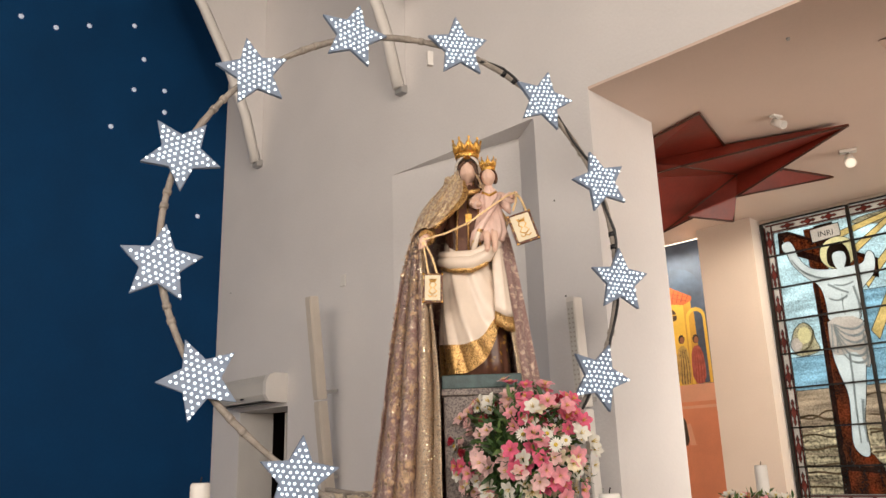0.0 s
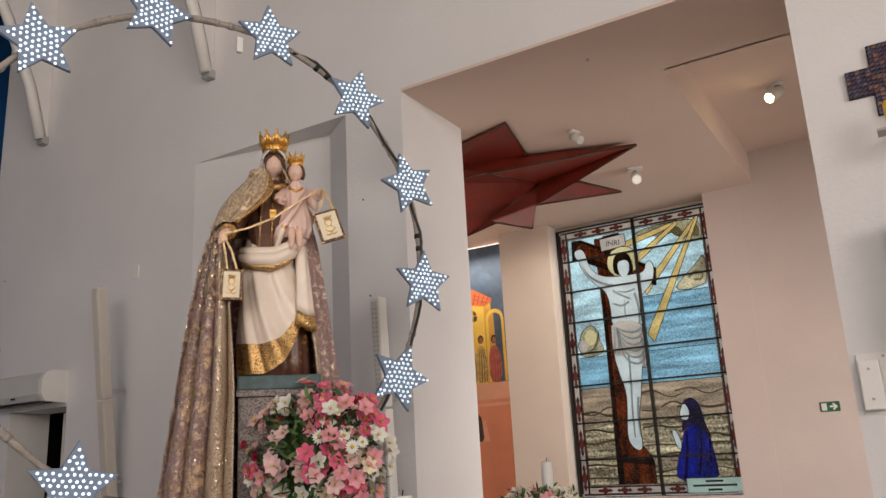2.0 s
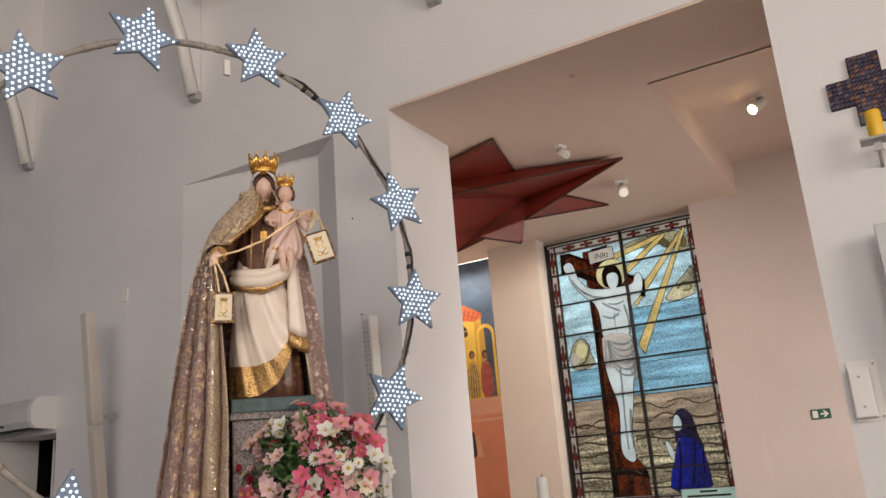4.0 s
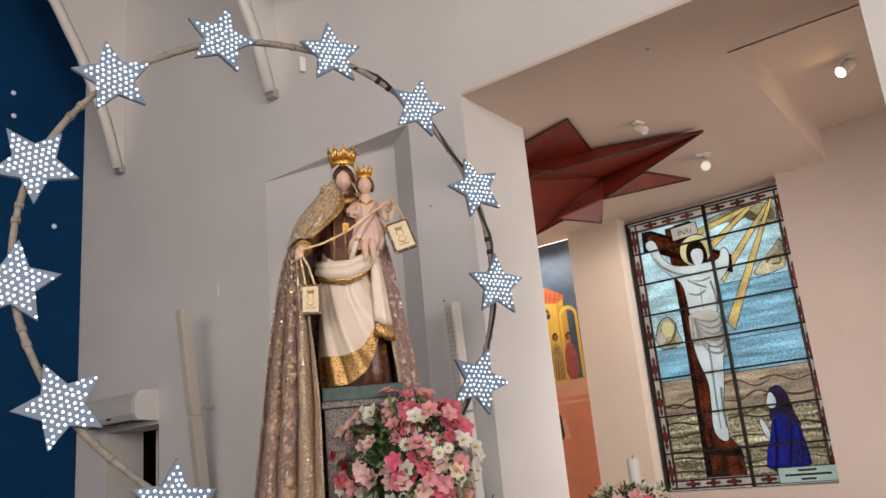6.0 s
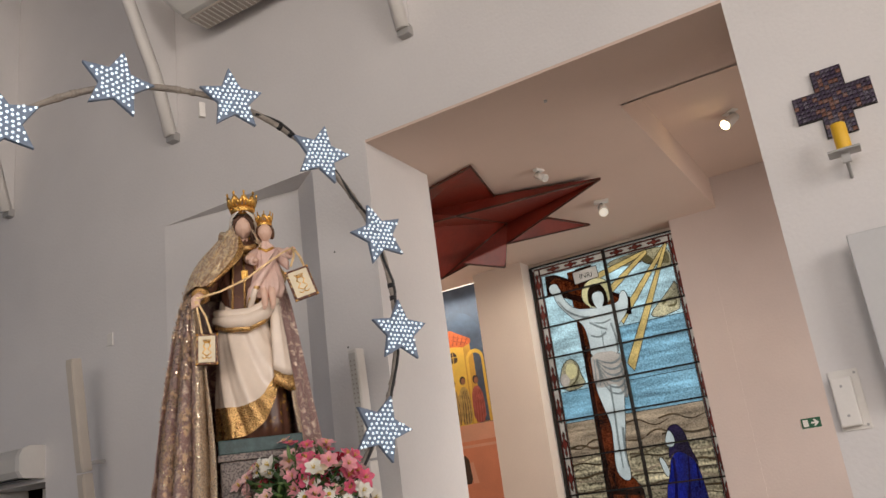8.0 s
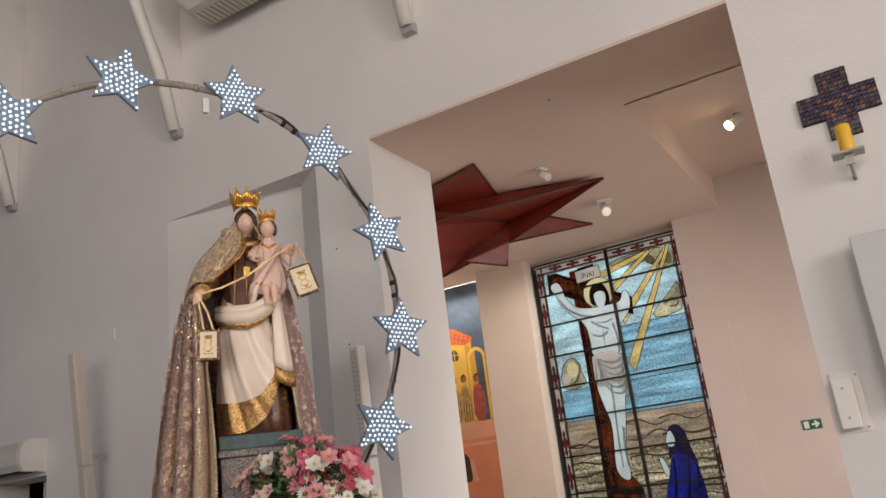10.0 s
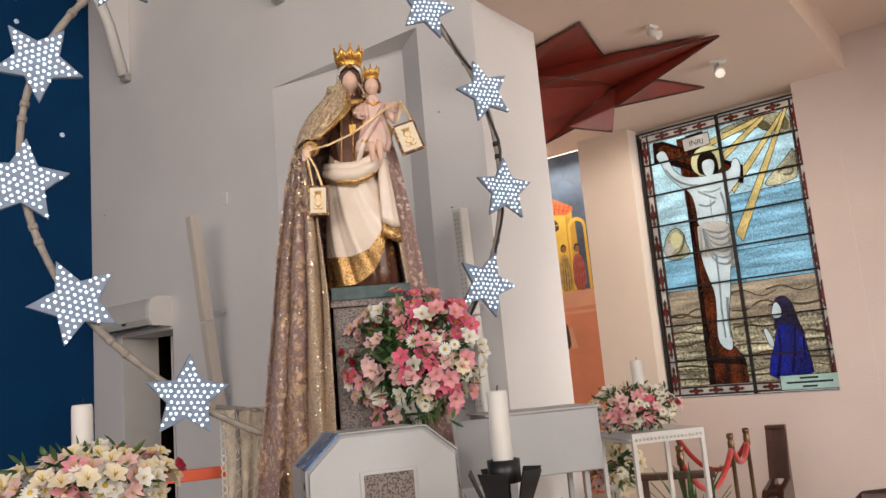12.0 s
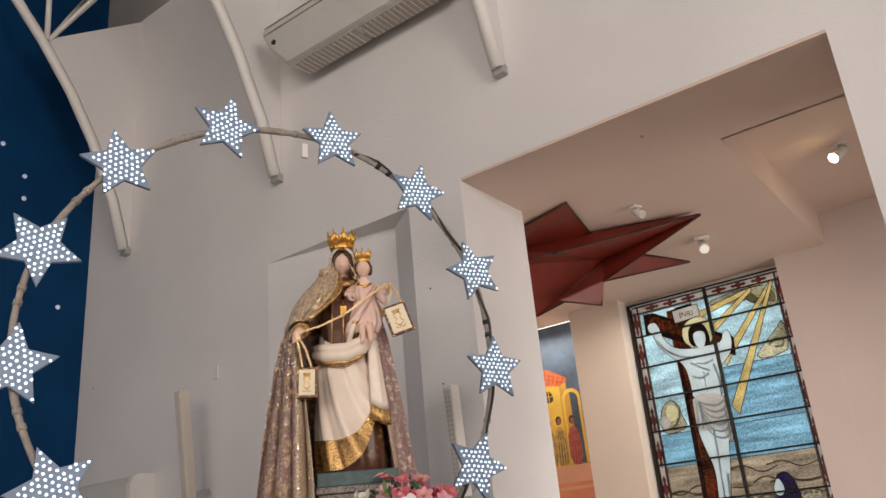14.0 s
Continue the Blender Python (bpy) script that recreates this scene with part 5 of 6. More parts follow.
def plaque(m, w, h, label):
    ob = thing("scapular_plaque", label, "plaque", PED @ m, "scapular plaques")
    b = B()
    box(b, (-w / 2, -0.010, -h / 2), (w / 2, 0.008, h / 2), bevel=0.004)
    part("frame", b, FRAME, ob)
    b = B()
    box(b, (-w / 2 + 0.012, -0.0135, -h / 2 + 0.012), (w / 2 - 0.012, -0.0095, h / 2 - 0.012))
    part("face", b, IVORY, ob)
    b = B()
    y = -0.0145
    for side in (-1, 1):
        tube(b, [(0, y, -h * 0.22), (side * w * 0.2, y, -h * 0.12), (side * w * 0.05, y, 0.0), (side * w * 0.17, y, h * 0.1), (side * w * 0.1, y, h * 0.16)], 0.0028, 6)
        tube(b, [(side * w * 0.22, y, -h * 0.25), (side * w * 0.12, y, -h * 0.31), (0, y, -h * 0.26)], 0.0025, 6)
    for k in range(5):
        tube(b, [((k - 2) * w * 0.05, y, h * 0.2), ((k - 2) * w * 0.085, y, h * 0.3)], 0.0028, 6)
    tube(b, [(-w * 0.13, y, h * 0.2), (w * 0.13, y, h * 0.2)], 0.003, 6)
    part("scroll_emblem", b, GOLD, ob, "raised gold scrollwork emblem")
    for x in (-w / 2 + 0.004, w / 2 - 0.004):
        for z in (-h / 2 + 0.004, h / 2 - 0.004):
            b = B()
            ball(b, (x, -0.010, z), (0.006, 0.006, 0.006), 0, 8, 6)
            part("corner_knob", b, GOLD, ob)
    return ob


plaque(pose(-0.189, -0.215, 2.463, 0, 2, 0), 0.098, 0.145, "hanging ivory plaque in a dark frame with gold scrollwork")
plaque(pose(0.262, -0.185, 2.757, 0, -17, 0), 0.118, 0.155, "tilted ivory plaque in a dark jewelled frame")


def ribbon(name, pts, w, label, turn=(0, 1, 0)):
    b = B()
    up = Vector(turn)
    rows = []
    for i, p in enumerate(pts):
        p = Vector(p)
        d = (Vector(pts[min(i + 1, len(pts) - 1)]) - Vector(pts[max(i - 1, 0)])).normalized()
        s = d.cross(up).normalized() * w / 2
        rows.append([p - s, p + s, p + s + up * 0.003, p - s + up * 0.003])
    loft(b, rows, smooth=False)
    return single(name, b, RIBBON, label, "ribbon", PED, "gold ribbons")


ribbon("ribbon", [(-0.232, -0.240, 2.69), (-0.218, -0.228, 2.61), (-0.208, -0.216, 2.53)], 0.009, "gold satin ribbon from the hand to the hanging plaque")
ribbon("ribbon", [(-0.226, -0.240, 2.69), (-0.19, -0.228, 2.62), (-0.165, -0.216, 2.53)], 0.009, "gold satin ribbon from the hand to the hanging plaque")
ribbon("ribbon", [(-0.228, -0.242, 2.70), (-0.12, -0.215, 2.735), (0.0, -0.19, 2.795), (0.10, -0.195, 2.865), (0.18, -0.185, 2.92), (0.235, -0.165, 2.952)], 0.009, "long gold satin ribbon stretched across the statue's chest")
ribbon("ribbon", [(0.236, -0.165, 2.945), (0.235, -0.18, 2.90), (0.215, -0.185, 2.845)], 0.011, "gold satin ribbon from the child's hand to the plaque")
ribbon("ribbon", [(0.238, -0.165, 2.945), (0.262, -0.18, 2.90), (0.285, -0.185, 2.835)], 0.011, "gold satin ribbon from the child's hand to the plaque")

# ---- the long embroidered mantle ----
def brocade(name, cloth, thread, scale, amount, metal=0.5, glint=420):
    """Sheer cloth worked with metallic thread in branching clusters, with sequins."""
    m = bpy.data.materials.new(name)
    m.use_nodes = True
    n, link = m.node_tree.nodes, m.node_tree.links.new
    p = n["Principled BSDF"]
    geo = n.new("ShaderNodeTexCoord")
    big, vor, seq = n.new("ShaderNodeTexNoise"), n.new("ShaderNodeTexVoronoi"), n.new("ShaderNodeTexVoronoi")
    big.inputs["Scale"].default_value, big.inputs["Detail"].default_value, big.inputs["Distortion"].default_value = scale, 7, 0.6
    vor.inputs["Scale"].default_value, seq.inputs["Scale"].default_value = scale * 9, glint
    vor.feature = "DISTANCE_TO_EDGE"
    for t in (big, vor, seq):
        link(geo.outputs["Object"], t.inputs["Vector"])
    r = n.new("ShaderNodeMapRange")
    r.inputs["From Min"].default_value, r.inputs["From Max"].default_value = 1 - amount, 1 - amount + 0.06
    link(big.outputs["Fac"], r.inputs["Value"])
    r2 = n.new("ShaderNodeMapRange")
    r2.inputs["From Min"].default_value, r2.inputs["From Max"].default_value = 0.10, 0.03
    link(vor.outputs["Distance"], r2.inputs["Value"])
    mx = n.new("ShaderNodeMath")
    mx.operation = "MAXIMUM"
    half = n.new("ShaderNodeMath")
    half.operation = "MULTIPLY"
    half.inputs[1].default_value = 0.35
    link(r2.outputs[0], half.inputs[0])
    link(r.outputs[0], mx.inputs[0])
    link(half.outputs[0], mx.inputs[1])
    mix = n.new("ShaderNodeMix")
    mix.data_type = "RGBA"
    mix.inputs["A"].default_value, mix.inputs["B"].default_value = (*cloth, 1), (*thread, 1)
    link(mx.outputs[0], mix.inputs["Factor"])
    sep = n.new("ShaderNodeSeparateColor")
    link(seq.outputs["Color"], sep.inputs[0])
    sp = n.new("ShaderNodeMapRange")
    sp.inputs["From Min"].default_value, sp.inputs["From Max"].default_value = 0.86, 0.90
    link(sep.outputs[0], sp.inputs["Value"])
    sm = n.new("ShaderNodeMath")
    sm.operation = "MULTIPLY"
    link(sp.outputs[0], sm.inputs[0])
    link(mx.outputs[0], sm.inputs[1])
    mix2 = n.new("ShaderNodeMix")
    mix2.data_type = "RGBA"
    mix2.inputs["B"].default_value = (0.95, 0.85, 0.72, 1)
    link(mix.outputs["Result"], mix2.inputs["A"])
    link(sm.outputs[0], mix2.inputs["Factor"])
    link(mix2.outputs["Result"], p.inputs["Base Color"])
    mm = n.new("ShaderNodeMath")
    mm.operation = "MULTIPLY"
    mm.inputs[1].default_value = metal
    link(mx.outputs[0], mm.inputs[0])
    link(mm.outputs[0], p.inputs["Metallic"])
    p.inputs["Roughness"].default_value = 0.42
    p.inputs["Sheen Weight"].default_value = 0.3
    bp = n.new("ShaderNodeBump")
    bp.inputs["Strength"].default_value, bp.inputs["Distance"].default_value = 0.9, 0.006
    ad = n.new("ShaderNodeMath")
    link(mx.outputs[0], ad.inputs[0])
    link(sep.outputs[1], ad.inputs[1])
    link(ad.outputs[0], bp.inputs["Height"])
    link(bp.outputs[0], p.inputs["Normal"])
    return m


MANTLE = brocade("dusty_pink_embroidered_tulle", (0.49, 0.265, 0.235), (0.88, 0.67, 0.54), 46, 0.47, 0.25)
GILT = brocade("gold_sequin_border", (0.55, 0.36, 0.22), (0.92, 0.70, 0.46), 150, 0.55, 0.4, 380)
SHOULDER = brocade("gold_embroidered_cape", (0.66, 0.40, 0.22), (0.98, 0.76, 0.46), 60, 0.53, 0.4, 420)
MOTIF = mat("gold_pink_sequin_motif", (0.82, 0.60, 0.40), 0.3, 0.5, vary=0.3, scale=40, fine=300, bump=0.6)

# edges of the cloth, by height: outer and inner on the train's side, outer and inner on the other side
ZS = (3.085, 3.03, 2.95, 2.86, 2.79, 2.68, 2.55, 2.38, 2.2, 2.0, 1.85, 1.5, 1.17, 0.85, 0.5)
LO = (-0.10, -0.165, -0.225, -0.262, -0.292, -0.33, -0.362, -0.395, -0.425, -0.452, -0.47, -0.52, -0.565, -0.61, -0.66)
LI = (-0.045, -0.025, -0.03, -0.09, -0.205, -0.232, -0.222, -0.195, -0.178, -0.165, -0.165, -0.172, -0.175, -0.178, -0.18)
RO = (0.06, 0.10, 0.14, 0.17, 0.19, 0.215, 0.235, 0.26, 0.285, 0.315, 0.33, 0.36, 0.38, 0.40, 0.42)
RI = (0.035, 0.06, 0.09, 0.11, 0.125, 0.135, 0.14, 0.16, 0.185, 0.205, 0.235, 0.25, 0.26, 0.27, 0.28)


def lerp(zs, vs_, z):
    return float(np.interp(-z, [-q for q in zs], vs_))


def mantle_point(s, z):
    """s from 0 at the free edge of the train, 0.5 at its outer fold, 0.8 at the far outer fold, to 1 at the far free edge."""
    lo, li, ro, ri = (lerp(ZS, v, z) for v in (LO, LI, RO, RI))
    low = min(max((3.05 - z) / 1.0, 0), 1)
    if s < 0.5:
        t = s / 0.5
        x = li + (lo - li) * t
        amp = 0.012 + 0.026 * low
        y = -0.135 - 0.075 * low + 0.16 * t ** 2.2 + amp * math.sin(t * 24 + 1.5 * math.sin(z * 2.5)) + 0.6 * amp * math.sin(t * 9 + z * 3)
        x += 0.3 * amp * math.cos(t * 24 + z)
        return (x, y, z)
    if s < 0.8:
        t = (s - 0.5) / 0.3
        a = math.pi * t
        x = (lo + ro) / 2 - (ro - lo) / 2 * math.cos(a)
        y = -0.05 + 0.08 * (1 - t) + (0.20 + 0.06 * low) * math.sin(a) + 0.012 * low * math.sin(t * 30)
        return (x, y, z)
    t = (s - 0.8) / 0.2
    return (ro + (ri - ro) * t, -0.05 - 0.07 * t + 0.012 * low * math.sin(t * 14 + z * 2), z)


mantle = thing("mantle", "long dusty pink mantle with gold embroidery draped over the statue", "cloth", PED)
cols = [0.5 * i / 90 for i in range(90)] + [0.5 + 0.3 * i / 30 for i in range(30)] + [0.8 + 0.2 * i / 24 for i in range(25)]
zrow = [3.085 - (3.085 - 0.5) * (i / 90) for i in range(91)]
b = B()
grid = [[b.verts.new(mantle_point(s, z)) for s in cols] for z in zrow]
for i in range(len(zrow) - 1):
    for j in range(len(cols) - 1):
        f = b.faces.new((grid[i][j], grid[i][j + 1], grid[i + 1][j + 1], grid[i + 1][j]))
        f.smooth = True
        s, z = cols[j], zrow[i]
        f.material_index = 2 if z > 2.72 + 0.25 * s else (1 if s < 0.10 + 0.06 * min(max((2.7 - z), 0), 1) or s > 0.955 else 0)
body = part("cloth", b, [MANTLE, GILT, SHOULDER], mantle)
so = body.modifiers.new("thickness", "SOLIDIFY")
so.thickness = 0.004
# sewn flower motifs and sequins on the train
rng = random.Random(8)
b = B()
sprays = [(rng.uniform(0.17, 0.49), 1.0 + 1.8 * i / 120 + rng.uniform(-0.03, 0.03)) for i in range(120)]
for k in range(1150):
    cs, cz = sprays[k % 120]
    s, z = min(max(cs + rng.gauss(0, 0.022), 0.14), 0.495), cz + rng.gauss(0, 0.022)
    p = Vector(mantle_point(s, z))
    du = (Vector(mantle_point(s + 0.01, z)) - p).normalized()
    dv = Vector((0, 0, 1))
    nn = du.cross(dv).normalized()
    if nn.y > 0:
        nn = -nn
    size = rng.uniform(0.007, 0.017)
    a0 = rng.uniform(0, 6)
    for q in range(6):
        a = a0 + q * math.tau / 6
        d = du * math.cos(a) + dv * math.sin(a)
        e = nn.cross(d)
        w = size * 0.26
        vv = [b.verts.new(p + nn * h + d * r + e * o) for r, o, h in ((0, 0, 0.005), (size * 0.6, w, 0.007), (size, 0, 0.006), (size * 0.6, -w, 0.007))]
        b.faces.new(vv)
    for q in range(4):
        c = p + du * rng.uniform(-0.02, 0.02) + dv * rng.uniform(-0.03, 0.03)
        r = 0.003
        b.faces.new([b.verts.new(c + nn * 0.006 + (du * math.cos(t * math.tau / 5) + dv * math.sin(t * math.tau / 5)) * r) for t in range(5)])
part("embroidery", b, MOTIF, mantle, "raised gold-pink sequin flowers", "stuff")
# loose sequins that catch the light
SEQUIN = mat("gold_sequin", (0.96, 0.82, 0.66), 0.22, 1.0, vary=0.1, scale=30, bump=0)
b = B()
for k in range(7000):
    edge = k % 5 < 2
    if edge:
        s, z = rng.uniform(0.005, 0.13), rng.uniform(1.0, 2.72)
    elif k % 5 < 4:
        cs, cz = sprays[rng.randrange(120)]
        s, z = min(max(cs + rng.gauss(0, 0.03), 0.13), 0.497), cz + rng.gauss(0, 0.028)
    else:
        s, z = rng.uniform(0.13, 0.497), rng.uniform(2.2, 2.75)
    p = Vector(mantle_point(s, z))
    du = (Vector(mantle_point(min(s + 0.004, 0.499), z)) - Vector(mantle_point(s - 0.004, z))).normalized()
    nn = du.cross(Vector((0, 0, 1)))
    if nn.y > 0:
        nn = -nn
    nn = (nn.normalized() + Vector((rng.gauss(0, 0.35), rng.gauss(0, 0.35), rng.gauss(0, 0.35)))).normalized()
    e = nn.orthogonal().normalized()
    f, r, c = nn.cross(e), rng.uniform(0.0016, 0.0034), p + Vector((0, -0.007, 0))
    b.faces.new([b.verts.new(c + e * r * math.cos(q) + f * r * math.sin(q)) for q in (0, 1.257, 2.513, 3.77, 5.027)])
part("sequin", b, SEQUIN, mantle, "glinting gold sequins", "stuff")
# the gold cape gathered over the shoulder and forearm, with a gilt edge on the breast
def bend(pts, t):
    """A point on a smooth line through four points."""
    k = min(int(t * 3), 2)
    q = [Vector(pts[min(max(k + d, 0), 3)]) for d in (-1, 0, 1, 2)]
    f = t * 3 - k
    return 0.5 * ((2 * q[1]) + (q[2] - q[0]) * f + (2 * q[0] - 5 * q[1] + 4 * q[2] - q[3]) * f * f + (3 * q[1] - q[0] - 3 * q[2] + q[3]) * f ** 3)


INNER = ((-0.015, -0.118, 3.03), (-0.012, -0.165, 2.935), (-0.075, -0.190, 2.845), (-0.165, -0.195, 2.765))
OUTER = ((-0.07, -0.02, 3.075), (-0.185, -0.03, 2.99), (-0.262, -0.06, 2.87), (-0.296, -0.10, 2.745))
b = B()
NU, NV = 40, 56
cape = []
for i in range(NU + 1):
    u = i / NU
    p, q = bend(INNER, u), bend(OUTER, u)
    row = []
    for j in range(NV + 1):
        v = j / NV
        bulge = math.sin(math.pi * v)
        pleat = (0.011 * math.sin(v * 21 + 1.6 * math.sin(u * 4)) + 0.006 * math.sin(v * 43 + u * 7)) * (0.35 + 0.65 * math.sin(math.pi * min(u * 0.8 + 0.15, 1)))
        row.append(b.verts.new(p.lerp(q, v) + Vector((-0.012 * bulge + 0.4 * pleat, -0.055 * bulge - pleat, 0.012 * bulge))))
    cape.append(row)
for i in range(NU):
    for j in range(NV):
        f = b.faces.new((cape[i][j], cape[i][j + 1], cape[i + 1][j + 1], cape[i + 1][j]))
        f.smooth, f.material_index = True, 1 if j < 6 else 0
cp = part("cape", b, [SHOULDER, TRIM], mantle, "gold embroidered cape in gathered folds")
cp.modifiers.new("thickness", "SOLIDIFY").thickness = 0.004
# gathered collar over the shoulders
b = B()
tube(b, [(-0.05, -0.12, 3.035), (-0.10, -0.09, 3.055), (-0.11, 0.02, 3.07), (0.0, 0.09, 3.08), (0.08, 0.02, 3.05), (0.06, -0.05, 3.03)], [0.014, 0.022, 0.024, 0.022, 0.02, 0.012], 10)
part("collar", b, SHOULDER, mantle, "gathered gold collar")

# ---- flowers ----
def petal_mat(name, colour, edge=0.15):
    return mat(name, colour, 0.55, vary=edge, scale=30, fine=90, bump=0.08, sheen=0.2, trans=0.18)


PET = {"white": petal_mat("white_petal", (0.82, 0.80, 0.72), 0.08), "cream": petal_mat("cream_petal", (0.86, 0.76, 0.55), 0.12), "pink": petal_mat("pink_petal", (0.80, 0.33, 0.38), 0.25), "rose": petal_mat("rose_pink_petal", (0.72, 0.12, 0.22), 0.3), "blush": petal_mat("blush_petal", (0.80, 0.52, 0.50), 0.2), "red": petal_mat("crimson_petal", (0.42, 0.008, 0.04), 0.3)}
POLLEN = mat("yellow_flower_centre", (0.66, 0.46, 0.05), 0.7, vary=0.25, scale=120, bump=0.5)
LEAF = mat("dark_green_leaf", (0.045, 0.10, 0.028), 0.5, vary=0.45, scale=12, fine=60, bump=0.15, trans=0.15)
LEAF2 = mat("fresh_green_leaf", (0.10, 0.17, 0.045), 0.5, vary=0.4, scale=12, fine=60, bump=0.15, trans=0.15)


def petal(bm, a, length, width, rise, curl, base=0.0, z0=0.0, mi=0, n=4):
    d, s = Vector((math.cos(a), math.sin(a), 0)), Vector((-math.sin(a), math.cos(a), 0))
    rows = []
    for i in range(n + 1):
        t = i / n
        w = width * (math.sin(math.pi * min(t * 0.86 + 0.10, 1)) ** 0.8)
        c = d * (base + length * t) + Vector((0, 0, z0 + rise * t - curl * t * t))
        rows.append([bm.verts.new(c - s * w + Vector((0, 0, 0.25 * w))), bm.verts.new(c), bm.verts.new(c + s * w + Vector((0, 0, 0.25 * w)))])
    for r0, r1 in zip(rows, rows[1:]):
        for j in range(2):
            f = bm.faces.new((r0[j], r0[j + 1], r1[j + 1], r1[j]))
            f.smooth, f.material_index = True, mi


def lily_mesh(key, seed):
    r = random.Random(seed)
    b = B()
    for k in range(6):
        petal(b, k * math.tau / 6 + r.uniform(-0.1, 0.1), 0.052 * r.uniform(0.9, 1.1), 0.0185 if k % 2 else 0.023, 0.036, r.uniform(0.004, 0.020), 0.004)
    for k in range(5):
        a = k * math.tau / 5
        tube(b, [(0, 0, 0), (0.012 * math.cos(a), 0.012 * math.sin(a), 0.035)], 0.0016, 5, 1)
    return mesh_of("lily", b, [PET[key], POLLEN])


def daisy_mesh(seed):
    r = random.Random(seed)
    b = B()
    for k in range(15):
        petal(b, k * math.tau / 15, 0.034 * r.uniform(0.9, 1.08), 0.0062, 0.006, r.uniform(0.0, 0.010), 0.009, 0.004, 0, 3)
    lathe(b, [(0.012, 0.0), (0.012, 0.006), (0.008, 0.011), (0.002, 0.012)], 12, 1)
    return mesh_of("daisy", b, [PET["white"], POLLEN])


def rose_mesh(key, seed):
    r = random.Random(seed)
    b = B()
    for ring_i, (n, rad, h, lean) in enumerate(((3, 0.008, 0.034, 0.0), (4, 0.015, 0.036, 0.15), (5, 0.023, 0.034, 0.4), (6, 0.030, 0.027, 0.8))):
        for k in range(n):
            a = k * math.tau / n + ring_i * 0.7 + r.uniform(-0.1, 0.1)
            rows = []
            for i in range(4):
                t = i / 3
                rr = rad * (0.55 + 0.45 * math.sin(t * 1.6)) + lean * 0.012 * t
                rows.append([b.verts.new((rr * math.cos(a + da), rr * math.sin(a + da), h * t - 0.003 * abs(da))) for da in (-2.4 / n, -1.2 / n, 0, 1.2 / n, 2.4 / n)])
            for r0, r1 in zip(rows, rows[1:]):
                for j in range(4):
                    b.faces.new((r0[j], r0[j + 1], r1[j + 1], r1[j])).smooth = True
    return mesh_of("rose", b, [PET[key]])


LILIES = {k: [lily_mesh(k, i) for i in range(2)] for k in ("white", "cream", "pink", "rose", "blush")}
DAISIES = [daisy_mesh(i) for i in range(2)]
ROSES = {k: [rose_mesh(k, i) for i in range(2)] for k in ("blush", "red", "pink")}


